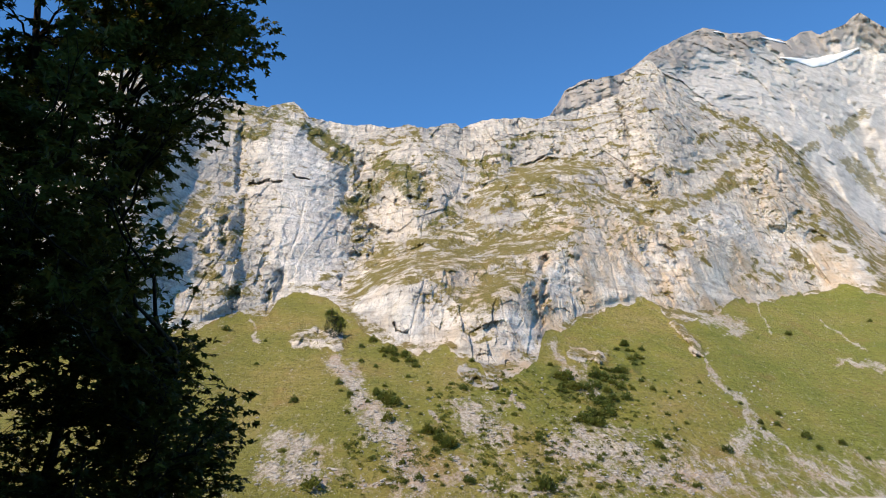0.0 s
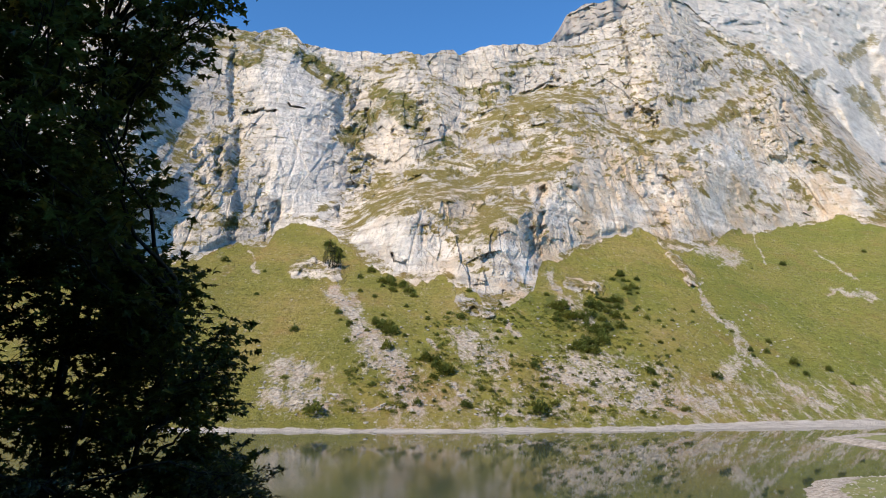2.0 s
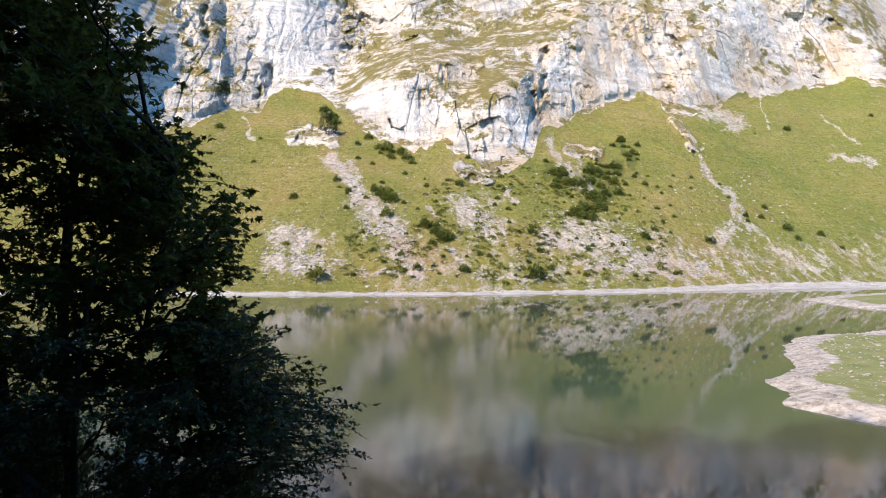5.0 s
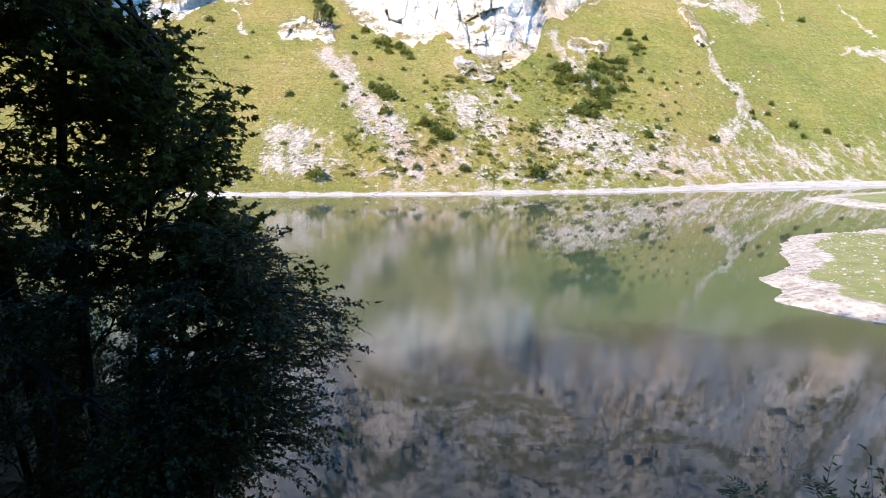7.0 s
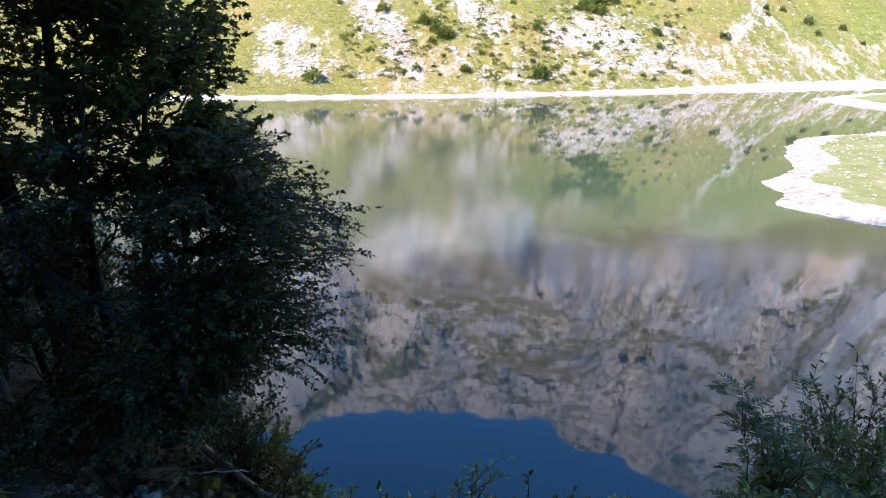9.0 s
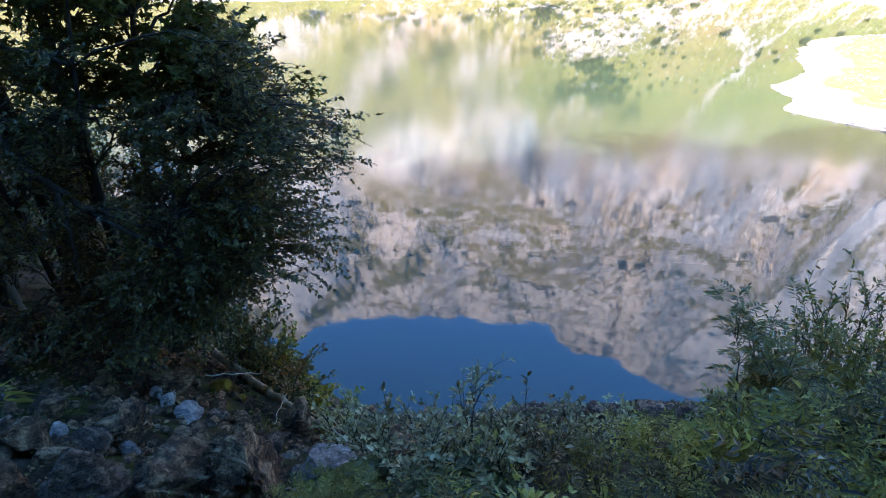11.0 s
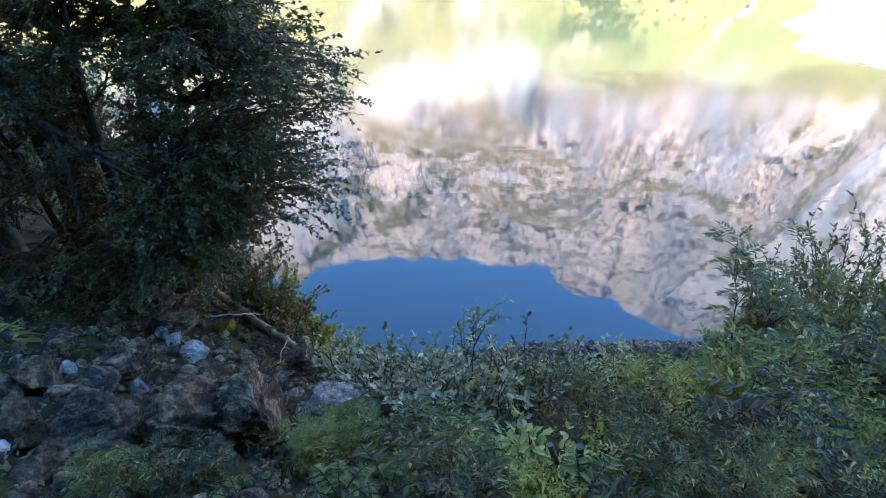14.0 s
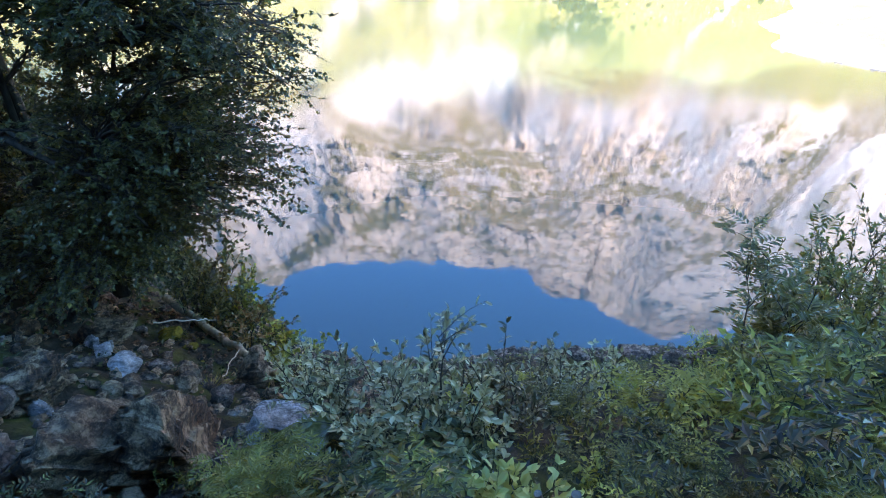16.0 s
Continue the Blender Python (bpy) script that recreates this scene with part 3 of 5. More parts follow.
def slope_and_cliff():
    low, high = 170, 350
    u = np.concatenate([np.linspace(-1.05, -.46, 110), np.linspace(-.46, .82, 800)[1:], np.linspace(.82, 1.0, 40)[1:]])
    cols = len(u)
    crest = np.interp(u, *zip(*CREST)) + .0022 * fbm(u * 130, 0 * u, 4, 5)
    foot = np.interp(u, *zip(*FOOT)) + .006 * fbm(u * 50, 0 * u, 4, 8)
    start = np.interp(u, (-1.2, -.24, .02, .3, .41, .64, 1.2), (152, 148, 149, 158, 167, 182, 205))
    # rows: a submerged lip, the beach and meadow up to the foot of the cliff, the cliff up to its crest
    w0 = -(EYE + .5) / (start - 5)
    rise = np.concatenate([w0 + (foot - w0) * np.linspace(0, 1, low)[:, None] ** 1.15,
                           foot + (crest - foot) * np.linspace(0, 1, high + 1)[1:, None]])
    uu = np.broadcast_to(u, rise.shape)
    above = rise - foot
    ledge = strokes(uu, rise, LEDGES, .012)
    tuft = strokes(uu, rise, TUFTS, .014, 5)
    right = strokes(uu, rise, RIGHT_LEDGES, .012, 6)
    scree = np.maximum(strokes(uu, rise, SCREE, .010, 7), strokes(uu, rise, MORE_SCREE, .010, 8))
    strewn = np.maximum(.47 * strokes(uu, rise, STONY_GROUND, .02, 9), .28 * step(.06, .0, rise) * step(-.16, -.05, uu))
    green = strokes(uu, rise, GREENS, .012, 11)
    wall = strokes(uu, rise, WALLS, .010, 12)
    cleft = strokes(uu, rise, CLEFTS + MORE_CLEFTS, .009, 13) * step(-.55, .25, fbm(uu * 60, rise * 60, 4, 14))
    swell = 0 * rise
    for row in BULGES:
        swell = swell + row[5] * strokes(uu, rise, [row[:5]], .022, 44)
    beach_top = np.interp(u, (-1.2, 0, .3, .5, 1.2), (.0115, .012, .013, .015, .017))
    beach = 1 - step(.75, 1.15, (rise - w0) / beach_top + .25 * fbm(uu * 40, rise * 90, 4, 21))
    rocky = step(-.004, .004, above + .006 * fbm(uu * 70, rise * 70, 4, 31))
    rocky = np.maximum(rocky, wall)
    grass = np.maximum.reduce([1 - rocky, .58 * ledge, .58 * tuft, .56 * right, .58 * strokes(uu, rise, GRASSY + GRASSY_RIGHT, .016, 47), .12 + .12 * step(.1, .45, uu) + 0 * rise]) * (1 - .9 * beach)
    dist = depth_field(u, rise, start, np.interp(u, *zip(*FOOT)), np.interp(u, *zip(*CREST)), beach_top)
    # relief: big ribs, fluting, tilted bedding, clefts
    x, z = uu * dist, EYE + rise * dist
    hard = step(.0, .02, above) * (1 - .75 * ledge) * (1 - .5 * right)
    bed = z - .24 * x + 16 * fbm(x / 90, z / 90, 3, 51)
    wx, wz = x + 4 * fbm(x / 40, z / 40, 3, 55), z + 4 * fbm(x / 40, z / 40, 3, 57)
    crack = (1 - np.abs(vnoise(wx / 23, wz / 110, 67))) ** 26
    rugged = (.25 + .70 * step(-.35, .35, fbm(x / 75, z / 60, 3, 59))) * (.45 + .55 * step(-.22, -.10, uu))
    rugged = rugged * (1 - .75 * strokes(uu, rise, CALM, .015, 17))
    lean_x = wx + .12 * wz
    tier = (bed / 12) % 1.0
    tier = np.where(tier < .8, tier / .8, (1 - tier) / .2)
    swell = swell * step(-.004, .12, above)
    broad = swell + 5.5 * ridged(wx / 66 + .35 * wz / 66, wz / 150, 2, 61) + 2.4 * ridged(wx / 27, wz / 110, 2, 65) + (.2 + 1.2 * rugged) * tier * step(-.5, .4, fbm(x / 22, z / 22, 3, 53))
    relief = broad - 1.2 * crack
    relief = relief + (.4 + .9 * rugged) * facets(lean_x, wz, 15, 40, 300) + (.25 + 1.0 * rugged) * facets(lean_x, wz - .2 * wx, 5.5, 13, 320)
    relief = relief + (.15 + .40 * rugged) * facets(wx + .05 * wz, wz - .15 * wx, 2.6, 5.0, 340)
    relief = relief + (.25 + rugged) * (.40 * vnoise(bed / 3.2, wx / 30, 71) + .35 * fbm(x / 6, z / 9, 4, 75))
    # the left wall turns towards the lake and lies in its own shade
    bent = uu + .02 * fbm(z / 25, x / 25, 3, 19)
    corner = 36 * step(-.335, -.62, bent) * step(.20, .33, rise + .03 * fbm(x / 20, z / 20, 3, 20))
    plain = dist - hard * broad - corner
    dist = dist - corner - hard * relief + 5.5 * cleft * hard - wall * (3.2 + 1.6 * facets(x, z, 6, 5, 380) + .6 * facets(x, z, 2.2, 2.2, 385)) * step(-.05, 0, -above)
    # turf holds on the gentler rock
    cell = np.stack([uu * plain, plain, EYE + rise * plain], -1)
    face = np.cross(np.gradient(cell, axis=1), np.gradient(cell, axis=0))
    flat = np.abs(face[..., 2]) / (np.linalg.norm(face, axis=-1) + 1e-9)
    grass = np.maximum(grass, .52 * step(.42, .66, flat) * rocky * (1 - .5 * strokes(uu, rise, CALM, .015, 17)))
    soft = (1 - hard) * (1 - beach) * step(0, .03, rise - w0 - beach_top)
    dist = dist - soft * (3.4 * fbm(x / 28, dist / 28, 4, 81) + .55 * fbm(x / 3.2, dist / 4, 3, 83)) - .35 * scree * soft * fbm(x / 1.6, dist / 1.8, 3, 87)
    verts = np.stack([uu * dist, dist, EYE + rise * dist], -1)
    back = [verts[-1] * (1, 1, 1) + np.stack([u * d, 0 * u + d, 0 * u - d * .8 - .002 * d * d], -1) for d in (8, 30, 90, 200)]
    verts = np.concatenate([verts, np.stack(back)])
    n = len(back)
    pad = lambda a: np.concatenate([a, np.repeat(a[-1:], n, 0)])
    cover = np.stack([pad(grass), pad(np.maximum(np.maximum(.66 * scree, strewn) * (1 - rocky), beach)), pad(np.maximum(green * (1 - .2 * rocky), (.45 * tuft + .12) * rocky)),
                      pad(step(-.30, .15, uu) * (1 - step(.6, .9, uu)) * (1 - step(.12, .30, above)))], -1)
    me = mesh_from("mountain", verts.reshape(-1, 3), grid_faces(len(verts), cols))
    sharp = np.arange(len(me.polygons)) < (cols - 1) * low
    me.polygons.foreach_set("use_smooth", sharp)
    paint(me, "cover", cover.reshape(-1, 4))
    dry = pad(np.clip(rocky + .35 * step(.1, -.3, uu), 0, 1))
    paint(me, "tone", np.stack([dry, pad(step(.35, .6, uu)), pad(beach), pad(strokes(uu, rise, CALM, .02, 17))], -1).reshape(-1, 4))
    add("mountain", me, ROCKFACE, label="sunlit grey limestone cliff above a green meadow slope", category="mountain", kind="structure")
    return u, rise, dist, scree * (1 - rocky)


BEARING, RISE, REACH, STONY = slope_and_cliff()


def on_slope(u, w):
    """The place on the mountain at a bearing and rise."""
    i = int(np.argmin(np.abs(BEARING - u)))
    d = float(np.interp(w, RISE[:, i], REACH[:, i]))
    return Vector((u * d, d, EYE + w * d))


PEAKS = [(0.154, 0.546), (0.174, 0.563), (0.187, 0.585), (0.202, 0.605), (0.218, 0.638), (0.25, 0.658), (0.281, 0.662), (0.313, 0.671), 
    (0.328, 0.676), (0.362, 0.701), (0.379, 0.717), (0.424, 0.745), (0.468, 0.767), (0.487, 0.773), (0.511, 0.767), (0.542, 0.761), 
    (0.585, 0.768), (0.604, 0.754), (0.634, 0.745), (0.658, 0.762), (0.685, 0.769), (0.7, 0.76), (0.746, 0.782), (0.771, 0.801), 
    (0.786, 0.812), (0.802, 0.795), (0.828, 0.776), (0.955, 0.727), (1.176, 0.766), (1.327, 0.6)]


def far_peaks():
    cols, high = 420, 170
    u = np.linspace(.14, 1.25, cols)
    top = np.interp(u, *zip(*PEAKS)) + .003 * fbm(u * 90, 0 * u, 4, 15)
    bottom = np.minimum(np.interp(u, *zip(*CREST)) - .07, top - .05)
    v = np.linspace(0, 1, high)[:, None]
    rise = bottom + (top - bottom) * v
    uu = np.broadcast_to(u, rise.shape)
    near = np.interp(u, (.14, .30, .36, .6, 1.25), (520, 525, 560, 590, 600))
    far = np.interp(u, (.14, .30, .36, .6, 1.25), (560, 570, 680, 740, 760))
    v = np.clip((rise - np.interp(u, *zip(*CREST)) + .07) / .30, 0, 1.4)
    dist = near + (far - near) * v
    x, z = uu * dist, EYE + rise * dist
    bed = z - .1 * x + 14 * fbm(x / 140, z / 140, 3, 52)
    wx, wz = x + 14 * fbm(x / 60, z / 60, 3, 56), z + 14 * fbm(x / 60, z / 60, 3, 58)
    dist = dist - 15 * ridged(wx / 130, wz / 150, 3, 62) - 3 * ridged(wx / 42, wz / 60, 3, 66) - 1.8 * facets(wx, wz, 34, 40, 400) - .9 * facets(wx, wz - .15 * wx, 12, 9, 420) - 1.2 * vnoise(bed / 7, wx / 40, 74)
    cap = step(-.006, .012, rise - (top - .05 - .02 * fbm(u * 25, 0 * u, 3, 3)) + .02 * fbm(uu * 40, rise * 40, 3, 4))
    dist = dist - 2 * fbm(x / 14, z / 14, 4, 76) - .8 * facets(x, z, 5, 5, 440) - 3.5 * cap * (1 + ridged(x / 17, z / 200, 2, 68))
    verts = np.stack([uu * dist, dist, EYE + rise * dist], -1)
    back = [verts[-1] + np.stack([u * d, 0 * u + d, 0 * u - d * .9], -1) for d in (10, 60, 260)]
    verts = np.concatenate([verts, np.stack(back)])
    cover = np.zeros((len(verts), cols, 4))
    cover[:high, :, 1] = .62 * strokes(uu, rise, [(0.691, 0.55, 0.75, 0.595, 0.013), (0.614, 0.505, 0.658, 0.533, 0.0084), (0.744, 0.517, 0.76, 0.463, 0.0084),
                                                  (0.70, 0.50, 0.76, 0.42, 0.02)], .012, 27)
    cover[:high, :, 0] = np.maximum(cap * step(.33, .37, uu), 1 - step(.345, .362, uu))
    me = mesh_from("far_peaks", verts.reshape(-1, 3), grid_faces(len(verts), cols))
    paint(me, "cover", cover.reshape(-1, 4))
    add("far_peaks", me, PEAKROCK, label="bare grey banded rock summits behind the cliff", category="mountain", kind="structure")
    return u, rise, dist


def peak_material():
    n = Nodes("banded_peak_rock")
    strata = n.noise(.12, 10, .72, (.45, .5, 1.4), (0, radians(-6), 0))
    rock = n.ramp(strata, (.34, (.41, .395, .375)), (.46, (.54, .52, .495)), (.58, (.64, .62, .59)))
    rock = n.mix(n.ramp(n.noise(.5, 9, .74), (.36, .65), (.48, 0.0)), rock, (.33, .32, .305))
    rock = n.mix(n.ramp(n.noise(.12, 8, .68, (1.6, .8, .2)), (.53, 0.0), (.66, .5)), rock, (.40, .395, .39))
    rock = n.mix(n.ramp(n.noise(.016, 6, .65, (.6, 1, 1.6)), (.52, 0.0), (.62, .4)), rock, (.44, .40, .36))
    band, turf, none_b, none_c = n.attribute("cover")
    rock = n.mix(n.math("MULTIPLY", band, .7), rock, (.31, .272, .245))
    grow = n.math("SUBTRACT", n.math("ADD", turf, n.math("MULTIPLY", n.noise(.12, 10, .8, (.8, .8, 1.5)), 2.4)), 1.2)
    rock = n.mix(n.ramp(grow, (.36, 0.0), (.58, .8)), rock, (.225, .19, .085))
    n.bump(n.math("ADD", n.noise(.28, 10, .78), n.math("MULTIPLY", strata, .5)), 1.0, 1.6)
    return n.done(rock, .92, .15)


PEAKROCK = peak_material()
PB, PR, PD = far_peaks()


def snow_patch(name, line, thick):
    """A snow field lying on the far peaks, along a line of bearing and rise."""
    u = np.linspace(line[0][0], line[-1][0], 60)
    mid = np.interp(u, *zip(*[(a, b) for a, b, c in line]))
    half = np.interp(u, *zip(*[(a, c) for a, b, c in line])) * thick * (1 + .18 * fbm(u * 90, 0 * u, 3, 4))
    places = []
    for k in np.linspace(-1, 1, 9):
        w = mid + half * k
        d = [float(np.interp(b, PR[:, i], PD[:, i])) for b, i in zip(w, [int(np.argmin(np.abs(PB - a))) for a in u])]
        d = np.convolve(np.pad(d, 2, "edge"), np.ones(5) / 5, "valid") - 3 * (1 - k * k) - 1.5
        places.append(np.stack([u * d, d, EYE + w * d], -1))
    me = mesh_from(name, np.stack(places).reshape(-1, 3), grid_faces(9, 60))
    ob = add(name, me, SNOW, label="white patch of old snow on the grey summits", category="snow patch", group="snow patches", kind="structure")
    mod = ob.modifiers.new("thick", "SOLIDIFY")
    mod.thickness = .6


SNOWLINE = [(0.618, 0.71, 0.1), (0.648, 0.705, 0.3), (0.673, 0.698, 0.65), (0.694, 0.702, 0.65), (0.722, 0.711, 0.5), (0.75, 0.722, 0.35), 
    (0.768, 0.731, 0.12)]
snow_patch("snow_patch", SNOWLINE, .0145)
snow_patch("snow_patch", [(0.588, 0.754, 0.3), (0.603, 0.751, 1.0), (0.623, 0.745, 1.0), (0.635, 0.741, 0.3)], .0025)
snow_patch("snow_patch", [(0.502, 0.766, 0.4), (0.51, 0.765, 1.0), (0.521, 0.762, 0.3)], .002)

# ---------------------------------------------------------------- lake and flat land
bm = bmesh.new()
bmesh.ops.create_circle(bm, cap_ends=True, segments=64, radius=4200)
me = bpy.data.meshes.new("ground")
bm.to_mesh(me)
bm.free()
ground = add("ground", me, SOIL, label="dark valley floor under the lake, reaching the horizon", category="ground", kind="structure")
ground.location = (0, 0, -6)
lake_v = np.array([(x, y, 0) for y in np.linspace(6, 260, 12) for x in np.linspace(-330, 330, 12)])
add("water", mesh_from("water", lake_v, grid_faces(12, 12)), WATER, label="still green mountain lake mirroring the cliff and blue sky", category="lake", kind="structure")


def low_land(name, outline, high, label, turf=2.2):
    """A low tongue of land in the lake inside an outline on the water."""
    pts = np.array(outline)
    lo, hi = pts.min(0) - 3, pts.max(0) + 3
    nx, ny = [max(20, min(170, int(s / .35))) for s in hi - lo]
    gx, gy = np.meshgrid(np.linspace(lo[0], hi[0], nx), np.linspace(lo[1], hi[1], ny))
    wx, wy = gx + .8 * fbm(gx / 3, gy / 3, 4, 3), gy + .8 * fbm(gx / 3, gy / 3, 4, 13)
    inside, far = np.zeros(gx.shape, bool), np.full(gx.shape, 1e9)
    for (ax, ay), (bx, by) in zip(pts, np.roll(pts, -1, 0)):
        cross = ((ay > wy) != (by > wy)) & (wx < (bx - ax) * (wy - ay) / (by - ay + 1e-12) + ax)
        inside ^= cross
        k = np.clip(((wx - ax) * (bx - ax) + (wy - ay) * (by - ay)) / ((bx - ax) ** 2 + (by - ay) ** 2), 0, 1)
        far = np.minimum(far, np.hypot(wx - ax - k * (bx - ax), wy - ay - k * (by - ay)))
    s = np.where(inside, far, -far)
    z = np.clip(s * .22, -.8, high) + .06 * fbm(gx / 1.2, gy / 1.2, 3, 23) * (s > 0)
    me = mesh_from(name, np.stack([gx, gy, z], -1).reshape(-1, 3), grid_faces(ny, nx))
    g = step(turf, turf + 2.5, s + 1.5 * fbm(gx / 4, gy / 4, 3, 33))
    paint(me, "cover", np.stack([g, 1 - g, 0 * g, 0 * g], -1).reshape(-1, 4))
    add(name, me, FLATS, label=label, category="shore", kind="structure")
    pick = np.random.default_rng(9).choice(np.flatnonzero((s > .3).ravel()), 1100)
    return np.stack([gx.ravel()[pick], gy.ravel()[pick], z.ravel()[pick] + .02], -1)


def on_lake(rows):
    return [(-EYE * u / w, -EYE / w) for u, w in rows]


TONGUE = low_land("peninsula", on_lake([(0.511, -0.2), (0.539, -0.191), (0.557, -0.18), (0.539, -0.152), (0.56, -0.134), (0.596, -0.131), (0.65, -0.129), (0.739, -0.117), 
    (0.919, -0.117), (1.019, -0.181), (0.943, -0.293), (0.757, -0.283), (0.7, -0.275), (0.644, -0.264), (0.588, -0.252), (0.55, -0.24), 
    (0.541, -0.217)]), .55, "low gravel tongue with short turf in the lake")
low_land("gravel_bar", on_lake([(0.574, -0.073), (0.618, -0.068), (0.696, -0.064), (0.858, -0.054), (0.989, -0.071), (0.809, -0.098), (0.694, -0.089), 
    (0.635, -0.083)]), .5, "pale gravel bar at the river mouth", 5.0)


# ---------------------------------------------------------------- the near bank
def shore_y(x):
    return 12.0 + 1.2 * np.maximum(0, -x - 2.2) + .35 * fbm(x / 2.5, 0 * x, 3, 6)


def bank_z(x, y):
    x, y = np.asarray(x, float), np.asarray(y, float)
    s = shore_y(x)
    z = np.where(y > 0, 8.4 * (1 - y / s), 8.4 - .45 * np.maximum(y, -2))
    z = z + np.clip(-y - 2, 0, 25) * 1.4
    return z + .22 * fbm(x / 1.6, y / 1.6, 4, 16) + .10 * fbm(x / .45, y / .45, 3, 18)


def bank():
    gx = np.concatenate([np.linspace(-90, -12, 40)[:-1], np.linspace(-12, 12, 160), np.linspace(12, 80, 35)[1:]])
    gy = np.concatenate([np.linspace(-90, -3, 45)[:-1], np.linspace(-3, 15, 120), np.linspace(15, 100, 40)[1:]])
    x, y = np.meshgrid(gx, gy)
    z = np.maximum(bank_z(x, y), -4)
    me = mesh_from("bank", np.stack([x, y, z], -1).reshape(-1, 3), grid_faces(len(gy), len(gx)))
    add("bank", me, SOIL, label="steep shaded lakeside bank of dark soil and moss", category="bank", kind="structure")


bank()


# ---------------------------------------------------------------- plants
def tubes(lines, sides=5):
    """Verts and quads of tubes along lines, each an array of places and an array of radii."""
    V, F, at = [], [], 0
    ang = np.arange(sides) * 2 * np.pi / sides
    for p, r in lines:
        d = np.gradient(p, axis=0)
        d /= np.linalg.norm(d, axis=1)[:, None] + 1e-9
        side = np.cross(d, (.31, .17, .94))
        side /= np.linalg.norm(side, axis=1)[:, None] + 1e-9
        up = np.cross(d, side)
        ring = p[:, None] + r[:, None, None] * (np.cos(ang)[None, :, None] * side[:, None] + np.sin(ang)[None, :, None] * up[:, None])
        n = len(p)
        V.append(ring.reshape(-1, 3))
        i = np.arange(n * sides).reshape(n, sides) + at
        j = np.roll(i, -1, 1)
        F.append(np.stack([i[:-1], j[:-1], j[1:], i[1:]], -1).reshape(-1, 4))
        at += n * sides
    return np.concatenate(V), np.concatenate(F)


LEAF = np.array([(0, 0, 0), (.35, .5, .05), (1, 0, -.12), (.35, -.5, .05), (.4, 0, -.05)])
LEAF_F = np.array([(0, 4, 2, 1), (0, 3, 2, 4)])
OVAL = np.array([(0, 0, 0), (.25, 0, -.03), (.65, 0, -.05), (1, 0, -.12), (.25, .40, .05), (.65, .38, .03), (.25, -.40, .05), (.65, -.38, .03)])
OVAL_F = np.array([(0, 1, 4), (1, 2, 5), (1, 5, 4), (2, 3, 5), (0, 6, 1), (1, 7, 2), (1, 6, 7), (2, 7, 3)])
LOBES = np.array([(0, 0, 0), (.30, .62, -.06), (.48, .20, .02), (1.0, 0, -.14), (.48, -.20, .02), (.30, -.62, -.06), (.25, 0, -.02)])
LOBES_F = np.array([(6, 0, 1), (6, 1, 2), (6, 2, 3), (6, 3, 4), (6, 4, 5), (6, 5, 0)])


def foliage(name, places, ways, lengths, width=.5, shape=LEAF, faces=LEAF_F, droop=.3, rng=None, loose=1.0):
    """One mesh of many leaves, from where each starts, the way it points and its length."""
    rng = rng or np.random.default_rng(1)
    n = len(places)
    d = ways + (0, 0, -droop) + loose * rng.normal(0, .25, (n, 3))
    d /= np.linalg.norm(d, axis=1)[:, None] + 1e-9
    up = np.array((0, 0, 1.0)) + loose * rng.normal(0, .45, (n, 3))
    side = np.cross(up, d)
    side /= np.linalg.norm(side, axis=1)[:, None] + 1e-9
    nor = np.cross(d, side)
    L = np.asarray(lengths)[:, None, None]
    v = places[:, None] + L * (shape[None, :, :1] * d[:, None] + width * 2 * shape[None, :, 1:2] * side[:, None] + shape[None, :, 2:] * nor[:, None])
    f = (faces[None] + np.arange(n)[:, None, None] * len(shape)).reshape(-1, faces.shape[1])
    return mesh_from(name, v.reshape(-1, 3), f, smooth=False)


def compound(rng, places, ways, lengths, pairs):
    """Feathered leaves: leaflets in pairs along a stalk and one at its tip."""
    d = ways * (1, 1, .5) + (0, 0, .12)
    d /= np.linalg.norm(d, axis=1)[:, None] + 1e-9
    side = np.cross(np.array((0, 0, 1.0)) + rng.normal(0, .22, d.shape), d)
    side /= np.linalg.norm(side, axis=1)[:, None] + 1e-9
    P, W, L = [], [], []
    for s in np.linspace(.22, .9, pairs):
        root = places + d * (lengths * s)[:, None] - (0, 0, 1) * (.22 * lengths * s * s)[:, None]
        for flip in (-1, 1):
            P.append(root)
            W.append(side * flip + d * .55)
            L.append(lengths * .42 * (1.1 - .7 * abs(s - .45)))
    P.append(places + d * (lengths * .95)[:, None] - (0, 0, 1) * (.2 * lengths)[:, None])
    W.append(d - (0, 0, .25))
    L.append(lengths * .40)
    return np.concatenate(P), np.concatenate(W), np.concatenate(L)


def bend(a, b, sag, n=7):
    """A curved line from a to b."""
    t = np.linspace(0, 1, n)[:, None]
    return a + (b - a) * t + np.array((0, 0, 1.0)) * sag * np.sin(np.pi * t) + .0 * t


